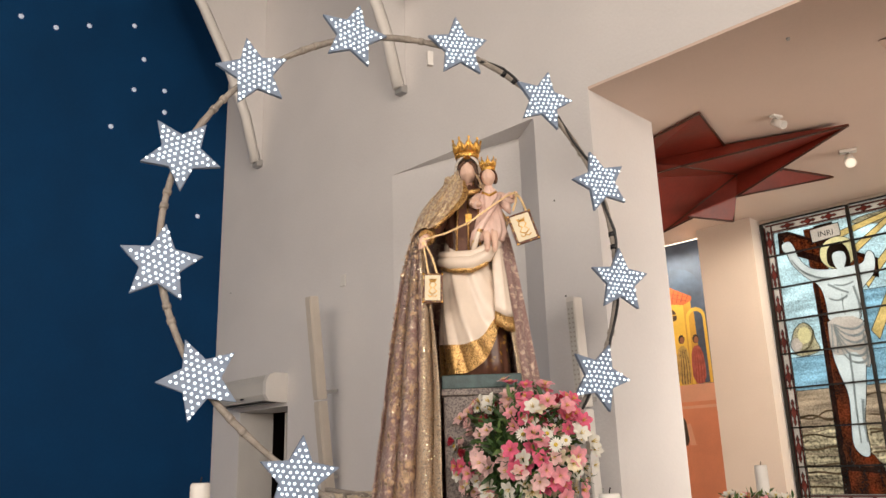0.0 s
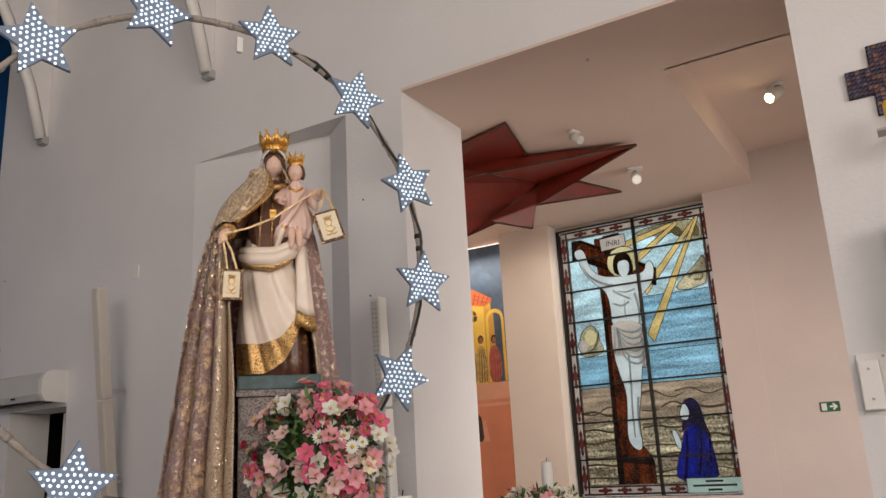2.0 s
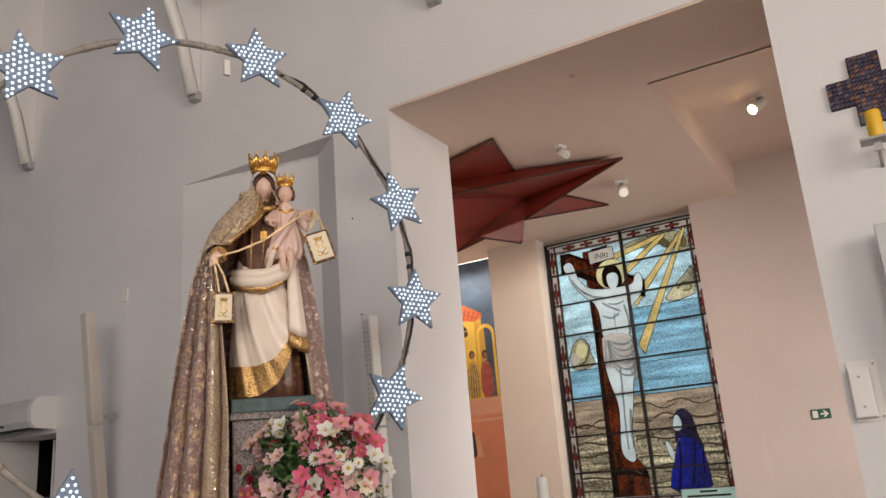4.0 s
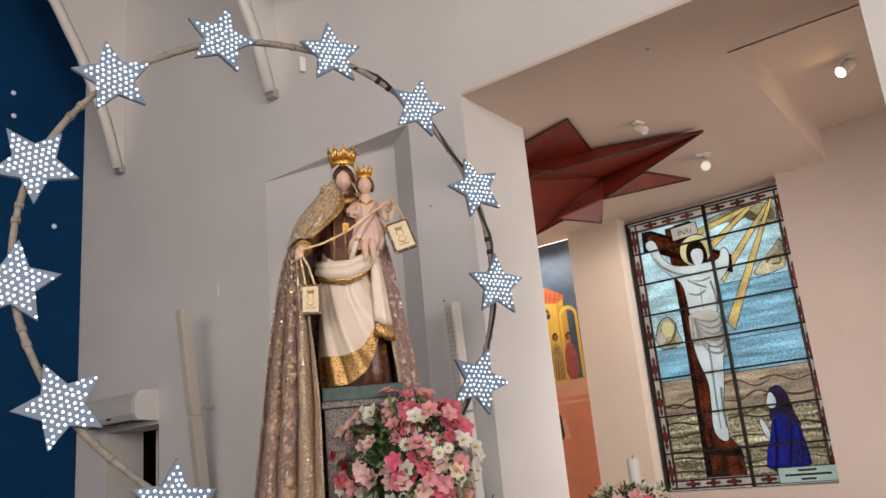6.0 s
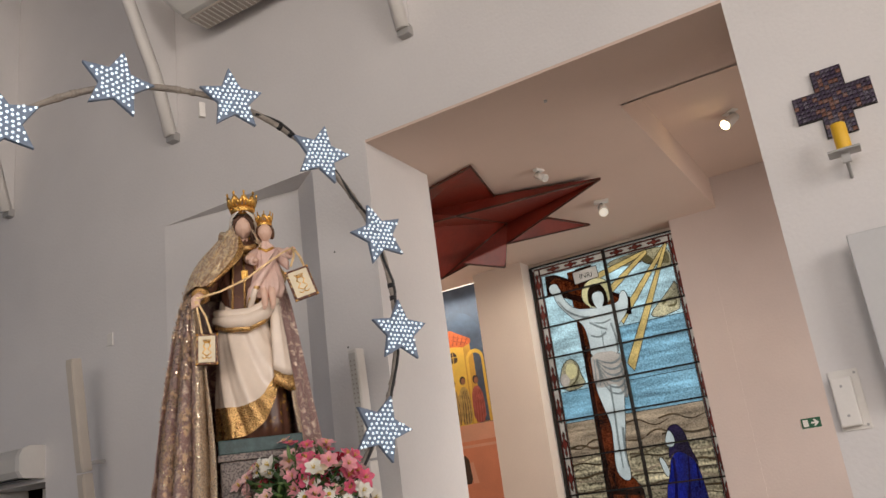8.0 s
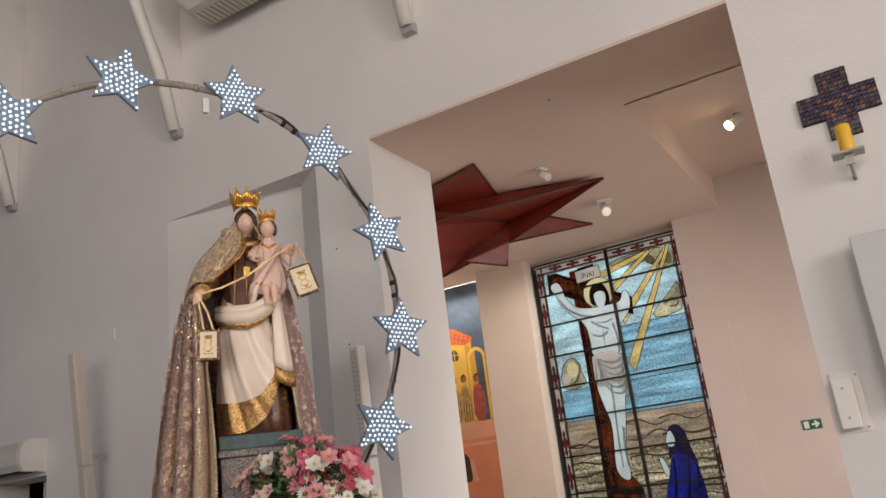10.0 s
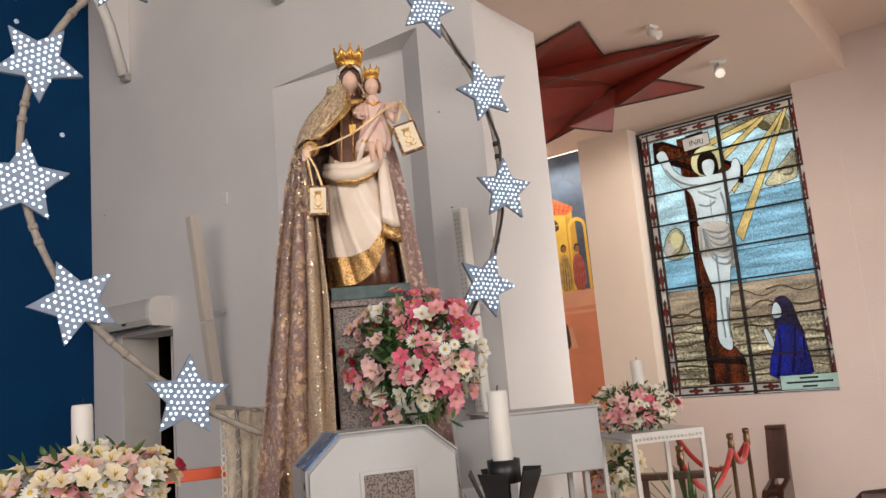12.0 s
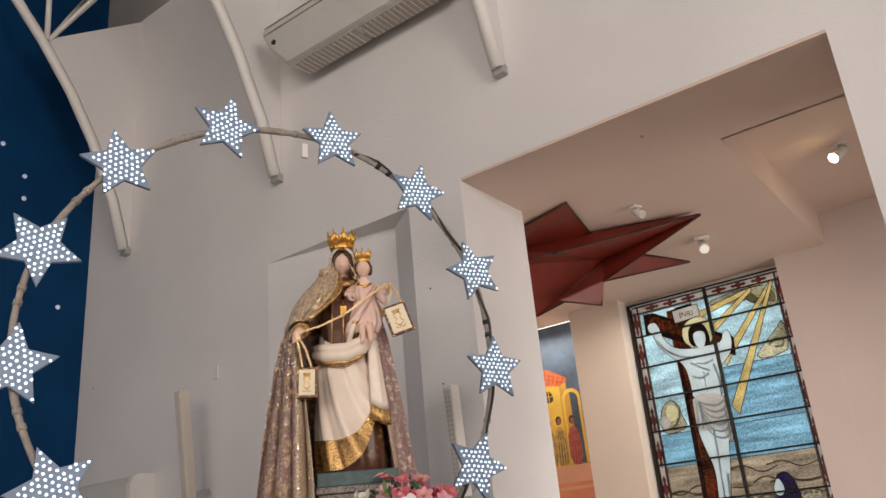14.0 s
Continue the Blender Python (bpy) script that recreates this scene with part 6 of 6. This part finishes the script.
def arrangement(label, centre, radii, plan, seed, front, leaves=420, scale=1.0, base=None, grp="flower arrangements", loose=(0.88, 1.2)):
    """Cut flowers and leaves round a core. plan: (kind, colour, count). front: the way that most of them face."""
    ob = thing("flower_arrangement", label, "flowers", pose(*centre), grp)
    r = random.Random(seed)
    fx = Vector(front).normalized()
    R = Vector(radii)
    pts = []

    def pick():
        for _ in range(400):
            d = Vector((r.gauss(0, 1), r.gauss(0, 1), r.gauss(0, 1))).normalized()
            if d.dot(fx) < -0.25 or d.z < -0.75:
                continue
            p = Vector((d.x * R.x, d.y * R.y, d.z * R.z)) * r.uniform(loose[0], loose[1])
            if d.z < 0:
                p.x, p.y = p.x * (1 + 0.25 * d.z), p.y * (1 + 0.25 * d.z)
            if all((p - q).length > 0.058 * scale * lim for q in pts):
                return d, p
        return d, p

    # flowers of a kind stand in sprays of three
    sprays = [[(k, c)] * min(3, n - i) for k, c, n in plan for i in range(0, n, 3)]
    r.shuffle(sprays)
    todo = [(k, c, i > 0) for spray in sprays for i, (k, c) in enumerate(spray)]
    lim = 1.0
    for i, (kind, colour, near) in enumerate(todo):
        lim = 1.0 - 0.4 * i / len(todo)
        d, p = pick()
        for _ in range(60):
            if not near or (p - pts[-1]).length < 0.13 * scale:
                break
            d, p = pick()
        pts.append(p)
        me = r.choice(LILIES[colour] if kind == "lily" else DAISIES if kind == "daisy" else ROSES[colour])
        out = (Vector((d.x / R.x, d.y / R.y, d.z / R.z)).normalized() + fx * 0.35 + Vector((r.uniform(-0.3, 0.3), r.uniform(-0.3, 0.3), r.uniform(-0.1, 0.35)))).normalized()
        fl = part(kind, me, None, ob)
        fl.matrix_basis = Matrix.Translation(p - out * 0.02) @ out.to_track_quat("Z", "Y").to_matrix().to_4x4() @ pose(0, 0, 0, 0, 0, r.uniform(0, 360)) @ Matrix.Scale(scale * r.uniform(0.85, 1.15), 4)
    b = B()
    for k in range(leaves):
        d = Vector((r.gauss(0, 1), r.gauss(0, 1), r.gauss(0, 1))).normalized()
        if d.dot(fx) < -0.5:
            d = -d
        p = Vector((d.x * R.x, d.y * R.y, d.z * R.z)) * (r.uniform(0.5, 0.93) if r.random() < 0.9 else r.uniform(0.93, 1.1))
        out = (d + Vector((r.uniform(-0.9, 0.9), r.uniform(-0.9, 0.9), r.uniform(-0.7, 0.6)))).normalized()
        side = out.cross(Vector((r.uniform(-1, 1), r.uniform(-1, 1), r.uniform(-1, 1)))).normalized()
        up = side.cross(out)
        L, W = r.uniform(0.04, 0.10) * scale, r.uniform(0.006, 0.016) * scale
        rows = []
        for i in range(4):
            t = i / 3
            w = W * math.sin(math.pi * min(t * 0.85 + 0.12, 1))
            c = p + out * L * t - up * 0.25 * L * t * t
            rows.append([b.verts.new(c - side * w), b.verts.new(c + up * w * 0.4), b.verts.new(c + side * w)])
        mi = r.random() < 0.4
        for r0, r1 in zip(rows, rows[1:]):
            for j in range(2):
                f = b.faces.new((r0[j], r0[j + 1], r1[j + 1], r1[j]))
                f.smooth, f.material_index = True, int(mi)
    part("foliage", b, [LEAF, LEAF2], ob, "dense green leaves", "stuff")
    b = B()
    lathe(b, [(0.3 * R.x, -R.z * 0.8), (0.45 * R.x, -R.z * 0.3), (0.5 * R.x, 0.0), (0.35 * R.x, R.z * 0.4), (0.05 * R.x, R.z * 0.6)], 12)
    part("core", b, LEAF, ob, "green floral foam core")
    if base is not None:
        b = B()
        lathe(b, [(0.11, base - centre[2]), (0.12, base - centre[2] + 0.015), (0.03, base - centre[2] + 0.04), (0.022, -R.z * 0.9), (0.10, -R.z * 0.75), (0.12, -R.z * 0.6), (0.115, -R.z * 0.55)], 20)
        part("stand", b, WHITEPAINT, ob, "slender white flower stand")
    return ob


TO_EYE = (0.64, -0.77, 0.05)
arrangement("full arrangement of pink lilies, white daisies and roses", (-2.365, 2.83, 1.668), (0.305, 0.215, 0.285), [("lily", "pink", 27), ("lily", "rose", 39), ("lily", "white", 36), ("lily", "blush", 36), ("lily", "cream", 15), ("daisy", "", 27), ("rose", "blush", 9), ("rose", "red", 9)], 3, TO_EYE, 1300, 0.68, 0.0, loose=(0.80, 1.28))
arrangement("low wide arrangement of peach lilies, daisies and one red rose", (-2.40, 1.31, 1.365), (0.24, 0.24, 0.105), [("lily", "cream", 42), ("lily", "blush", 18), ("lily", "pink", 12), ("daisy", "", 30), ("rose", "red", 2), ("lily", "white", 18)], 5, (0.8, -0.5, 0.3), 260, 0.62, 0.0)
arrangement("low arrangement of pink lilies, white daisies and roses on the stand", (-2.04, 4.39, 1.325), (0.25, 0.25, 0.13), [("lily", "pink", 15), ("lily", "rose", 6), ("lily", "blush", 27), ("daisy", "", 48), ("rose", "red", 3), ("lily", "white", 9)], 6, (0.45, -0.9, 0.2), 420, 0.62)
arrangement("warm coloured flowers standing low behind the stand", (-2.44, 4.86, 0.93), (0.16, 0.16, 0.17), [("lily", "cream", 12), ("lily", "blush", 8), ("rose", "pink", 5), ("daisy", "", 5)], 7, (0.45, -0.9, 0.2), 160, 0.9, 0.0)

# ---- candles and stands ----
candle("candle", "white pillar candle among peach flowers", (-2.466, 1.327, 1.27), 0.0315, 0.332, WAX, grp="white pillar candles")
candle("candle", "white pillar candle among pink flowers on the white stand", (-2.00, 4.42, 1.20), 0.034, 0.40, WAX, grp="white pillar candles")
candle("candle", "tall white pillar candle in the black holder", (-1.575, 2.315, 1.265), 0.035, 0.265, WAX, grp="white pillar candles")
holder = thing("candle_holder", "black metal candle holder with flat angular leaves", "candle holder", pose(-1.575, 2.315, 0, 0, 0, 34))
b = B()
lathe(b, [(0.03, 1.22), (0.055, 1.225), (0.056, 1.30), (0.046, 1.30), (0.044, 1.262), (0.004, 1.26)], 24)
part("cup", b, BLACK, holder)
b = B()
lathe(b, [(0.16, 0), (0.16, 0.012), (0.02, 0.03), (0.016, 1.22)], 24)
part("stem", b, BLACK, holder)
for k in range(5):
    a = radians(-110 + 72 * k)
    d, s = Vector((math.cos(a), math.sin(a), 0)), Vector((-math.sin(a), math.cos(a), 0))
    b = B()
    prism(b, [d * 0.03 - s * 0.02 + Vector((0, 0, 1.05)), d * 0.03 + s * 0.02 + Vector((0, 0, 1.05)), d * 0.115 + s * 0.052 + Vector((0, 0, 1.262)), d * 0.115 - s * 0.052 + Vector((0, 0, 1.268))], d * 0.004)
    part("leaf_plate", b, BLACK, holder)

stand = thing("flower_stand", "square white metal stand with beaded edge under the flowers", "stand", pose(-1.96, 4.16, 0, 0, 0, 51))
SS, SH = 0.44, 1.19
b = B()
box(b, (0, 0, SH), (SS, SS, SH + 0.012), bevel=0.003)
part("top", b, WHITEPAINT, stand)
for x0, y0, x1, y1 in ((0, 0, SS, 0.012), (0, SS - 0.012, SS, SS), (0, 0.012, 0.012, SS - 0.012), (SS - 0.012, 0.012, SS, SS - 0.012)):
    b = B()
    box(b, (x0, y0, SH - 0.045), (x1, y1, SH))
    part("rail", b, WHITEPAINT, stand)
for x in (0, SS - 0.024):
    for y in (0, SS - 0.024):
        b = B()
        box(b, (x, y, 0), (x + 0.024, y + 0.024, SH - 0.045), bevel=0.003)
        part("leg", b, WHITEPAINT, stand)
b = B()
for k in range(18):
    p = 0.024 + k * 0.0231
    ball(b, (p, -0.004, SH - 0.022), (0.009, 0.006, 0.009), 0, 8, 6)
    ball(b, (-0.004, p, SH - 0.022), (0.006, 0.009, 0.009), 0, 8, 6)
part("bead_row", b, GREYPLASTIC, stand, "row of round metal beads", "stuff")

# ---- white cabinet with chamfered corners, grey box, both facing the nave ----
FR = 66.3
cab = thing("stone_cabinet", "pale grey chamfered cabinet with blue steel edge and small stone plaque", "cabinet", pose(-2.155, 2.36, 0, 0, 0, FR - 9))
CW, CH, CD = 0.30, 1.41, 0.34
out = [(-CW, 0), (CW, 0), (CW, CH - 0.105), (CW - 0.125, CH), (-CW + 0.13, CH), (-CW, CH - 0.12)]
b = B()
prism(b, [(x, 0.012, z) for x, z in out], (0, CD - 0.012, 0))
part("body", b, PANELGREY, cab)
b = B()
prism(b, [(x * 0.965, 0.0, z * 0.985 + 0.004) for x, z in out], (0, 0.014, 0))
part("front_panel", b, PANELWHITE, cab)
for k, (p, q) in enumerate(((out[5], out[4]), (out[4], out[3]), (out[3], out[2]))):
    b = B()
    d = Vector((q[0] - p[0], 0, q[1] - p[1])).normalized()
    nrm = Vector((-d.z, 0, d.x)) * 0.006
    prism(b, [Vector((p[0], -0.006, p[1])), Vector((q[0], -0.006, q[1])), Vector((q[0], -0.006, q[1])) + nrm, Vector((p[0], -0.006, p[1])) + nrm], (0, 0.24 if k == 0 else 0.05, 0))
    part("edge_strip", b, STEELREFLECT if k == 0 else STEELGREY, cab, "blue steel edge" if k == 0 else "")
b = B()
prism(b, [(-CW - 0.006, -0.006, 0.02), (-CW - 0.006, -0.006, CH - 0.12), (-CW - 0.006, 0.10, CH - 0.12), (-CW - 0.006, 0.10, 0.02)], (0.006, 0, 0))
part("side_strip", b, STEELGREY, cab)
for k in range(3):
    b = B()
    box(b, (-CW - 0.009, 0.02, CH - 0.19 - k * 0.05), (-CW - 0.006, 0.03, CH - 0.165 - k * 0.05))
    part("slot", b, BLACK, cab)
pl = (-0.10, 0.125, 1.05, 1.262)
b = B()
box(b, (pl[0], -0.010, pl[2]), (pl[1], 0.0, pl[3]), bevel=0.003)
pf = part("plaque_frame", b, PANELWHITE, cab)
b = B()
box(b, (pl[0] + 0.014, -0.013, pl[2] + 0.012), (pl[1] - 0.014, -0.0095, pl[3] - 0.012))
part("plaque_stone", b, GRANITE, pf, "speckled brown stone plaque")

gb = thing("grey_console", "pale grey console box on a narrow steel frame", "console", pose(-2.05, 2.93, 0, 0, 0, 51))
b = B()
box(b, (0.0, 0, 1.13), (0.52, 0.30, 1.405), bevel=0.006)
part("box", b, PANELGREY, gb)
b = B()
box(b, (0.0, -0.008, 1.135), (0.50, 0.0, 1.40), bevel=0.003)
part("front_panel", b, PANELGREY, gb)
b = B()
box(b, (-0.012, -0.012, 1.405), (0.53, 0.31, 1.413))
part("top_plate", b, STEELGREY, gb)
b = B()
prism(b, [(-0.11, 0.14, 1.10), (0, 0, 1.12), (0, 0, 1.40), (-0.11, 0.14, 1.39)], (0.004, 0.006, 0))
part("side_wing", b, PANELGREY, gb)
for x in (0.06, 0.44):
    for y in (0.04, 0.24):
        b = B()
        box(b, (x, y, 0), (x + 0.022, y + 0.022, 1.13))
        part("leg", b, STEELGREY, gb)

# ---- carrying bar, lace cloth, plants ----
bar = thing("carrying_bar", "orange-red painted carrying bar on dark trestle legs", "bar", pose(-3.85, 2.52, 0, 0, 0, 55))
b = B()
box(b, (-0.9, -0.025, 1.17), (0.55, 0.025, 1.23), bevel=0.006)
part("rail", b, ORANGE, bar)
for x in (-0.8, 0.45):
    b = B()
    tube(b, [(x, -0.18, 0), (x, 0, 1.172)], 0.018, 8)
    tube(b, [(x, 0.18, 0), (x, 0, 1.172)], 0.018, 8)
    part("trestle", b, BLACK, bar)
b = B()
N = 22
rows = []
for i in range(30):
    t = i / 29
    z = 1.53 - 0.62 * t
    rows.append([(-0.085 - 0.02 * t + 0.21 * j / N + (0.012 * math.sin(i * 1.35) if j == 0 else 0), 0.018 * math.sin(j * 0.9 + t * 2) * (0.3 + t) - 0.004 * t, z) for j in range(N + 1)])
loft(b, rows, closed=False)
lace = single("lace_cloth", b, LACE, "cream lace cloth with scalloped edge hanging over a bar", "cloth", pose(-3.37, 2.66, 0, 0, 0, 52))
so = lace.modifiers.new("thickness", "SOLIDIFY")
so.thickness = 0.003
b = B()
for i in range(8):
    for j in range(4):
        cx, cz = -0.05 + j * 0.05 + (0.025 if i % 2 else 0), 1.48 - i * 0.075
        tube(b, [(cx + 0.026 * math.cos(q * math.tau / 6), -0.022, cz + 0.036 * math.sin(q * math.tau / 6 + 0.5)) for q in range(6)], 0.0022, 5, closed=True)
for i in range(16):
    tube(b, [(-0.098 + 0.012 * math.cos(q * math.tau / 8), -0.012, 1.50 - 0.036 * i + 0.018 * math.sin(q * math.tau / 8)) for q in range(8)], 0.003, 5, closed=True)
part("lace_pattern", b, VEIL, lace, "raised cream lace loops", "stuff")
rod = B()
tube(rod, [(0.0, 0, 1.545), (0.34, 0, 1.49)], 0.012, 8)
tube(rod, [(0.1, 0, 0), (0.1, 0, 1.53)], 0.014, 8)
single("cloth_rail", rod, BRANCH, "thin pole rail that carries the lace cloth", "rail", pose(-3.45, 2.56, 0, 0, 0, 52))


def plant(p, h, n, seed, label):
    ob = thing("potted_plant", label, "plant", pose(*p), "potted plants")
    b = B()
    lathe(b, [(0.08, 0), (0.11, 0.22), (0.115, 0.23), (0.10, 0.225), (0.02, 0.21)], 18)
    part("pot", b, BLACK, ob)
    r = random.Random(seed)
    b = B()
    for k in range(n):
        a, lean = r.uniform(0, math.tau), r.uniform(0.1, 0.5)
        d, s = Vector((math.cos(a), math.sin(a), 0)), Vector((-math.sin(a), math.cos(a), 0))
        hh = h * r.uniform(0.6, 1.0)
        rows = []
        for i in range(7):
            t = i / 6
            w = 0.022 * math.sin(math.pi * min(0.15 + t * 0.85, 1))
            c = d * (lean * hh * t * t * 0.7) + Vector((0, 0, 0.2 + (hh - 0.2) * (t - 0.25 * lean * t * t)))
            rows.append([b.verts.new(c - s * w), b.verts.new(c + d * 0.006), b.verts.new(c + s * w)])
        for r0, r1 in zip(rows, rows[1:]):
            for j in range(2):
                b.faces.new((r0[j], r0[j + 1], r1[j + 1], r1[j])).smooth = True
    part("foliage", b, LEAF, ob, "long dark green leaves", "stuff")
    return ob


plant((-3.55, 2.35, 0), 1.24, 18, 1, "dark green strap-leaved plant below the lace cloth")
plant((-1.95, 2.75, 0), 1.30, 16, 2, "dark green strap-leaved plant beside the grey console")
plant((-2.02, 5.05, 0), 1.02, 22, 3, "dark green leafy plant behind the white stand")

# ---- far end of the chapel: rope posts, benches ----
def rope_post(x, y):
    ob = thing("rope_post", "dark bronze barrier post for a red rope", "barrier post", pose(x, y, 0), "barrier posts")
    b = B()
    lathe(b, [(0.15, 0), (0.15, 0.015), (0.06, 0.035), (0.016, 0.05), (0.016, 0.86), (0.025, 0.87), (0.025, 0.94), (0.018, 0.95), (0.026, 0.965), (0.026, 0.995), (0.008, 1.0)], 18)
    part("post", b, POST, ob)
    return ob


posts = [(-2.147, 6.66), (-2.135, 6.24), (-2.23, 5.46), (-2.85, 7.0)]
for x, y in posts:
    rope_post(x, y)
for (x0, y0), (x1, y1) in zip(posts[:2] + posts[:1], (posts[1], posts[2], posts[3])):
    b = B()
    tube(b, [(x0 + (x1 - x0) * t, y0 + (y1 - y0) * t, 0.89 - 0.95 * min(1.0, math.hypot(x1 - x0, y1 - y0)) * t * (1 - t) * 1.3) for t in [i / 12 for i in range(13)]], 0.021, 10)
    single("barrier_rope", b, ROPE, "red velvet rope sagging between two bronze posts", "rope", group="barrier ropes")


def pew(x, y, rz, w, label):
    ob = thing("pew", label, "bench", pose(x, y, 0, 0, 0, rz), "wooden benches")
    for s in (-w / 2, w / 2 - 0.05):
        b = B()
        prism(b, [(s, p, q) for p, q in ((-0.26, 0), (0.28, 0), (0.30, 0.5), (0.36, 0.90), (0.30, 0.93), (0.16, 0.5), (-0.20, 0.46), (-0.26, 0.40))], (0.05, 0, 0))
        bmesh.ops.bevel(b, geom=list(b.edges), offset=0.008, segments=2, affect="EDGES")
        part("end_panel", b, PEWWOOD, ob)
    b = B()
    box(b, (-w / 2 + 0.05, -0.2, 0.41), (w / 2 - 0.05, 0.2, 0.45), bevel=0.008)
    part("seat", b, PEWWOOD, ob)
    b = B()
    prism(b, [(-w / 2 + 0.05, p, q) for p, q in ((0.18, 0.5), (0.21, 0.5), (0.345, 0.91), (0.31, 0.91))], (w - 0.1, 0, 0))
    part("backrest", b, PEWWOOD, ob)
    b = B()
    box(b, (-w / 2, 0.28, 0.905), (w / 2, 0.37, 0.94), bevel=0.01)
    part("top_rail", b, PEWWOOD, ob)
    return ob


pew(-2.125, 7.2, 6, 0.17, "dark varnished wooden pew standing beside the rope posts")
pew(-1.19, 6.72, -80, 0.7, "dark varnished wooden pew near the pink wall")
bench = thing("kneeler", "low dark wooden kneeler with a curved top rail", "bench", pose(-2.23, 5.36, 0, 0, 0, 22))
b = B()
box(b, (-0.25, -0.05, 0.79), (0.25, 0.05, 0.835), bevel=0.012)
part("top_rail", b, PEWWOOD, bench)
for x in (-0.23, 0.19):
    b = B()
    box(b, (x, -0.03, 0), (x + 0.04, 0.03, 0.79), bevel=0.006)
    part("leg", b, PEWWOOD, bench)
b = B()
box(b, (-0.25, -0.32, 0.16), (0.25, -0.06, 0.21), bevel=0.01)
box(b, (-0.24, -0.32, 0), (-0.2, -0.03, 0.16))
box(b, (0.2, -0.32, 0), (0.24, -0.03, 0.16))
part("knee_board", b, PEWWOOD, bench)
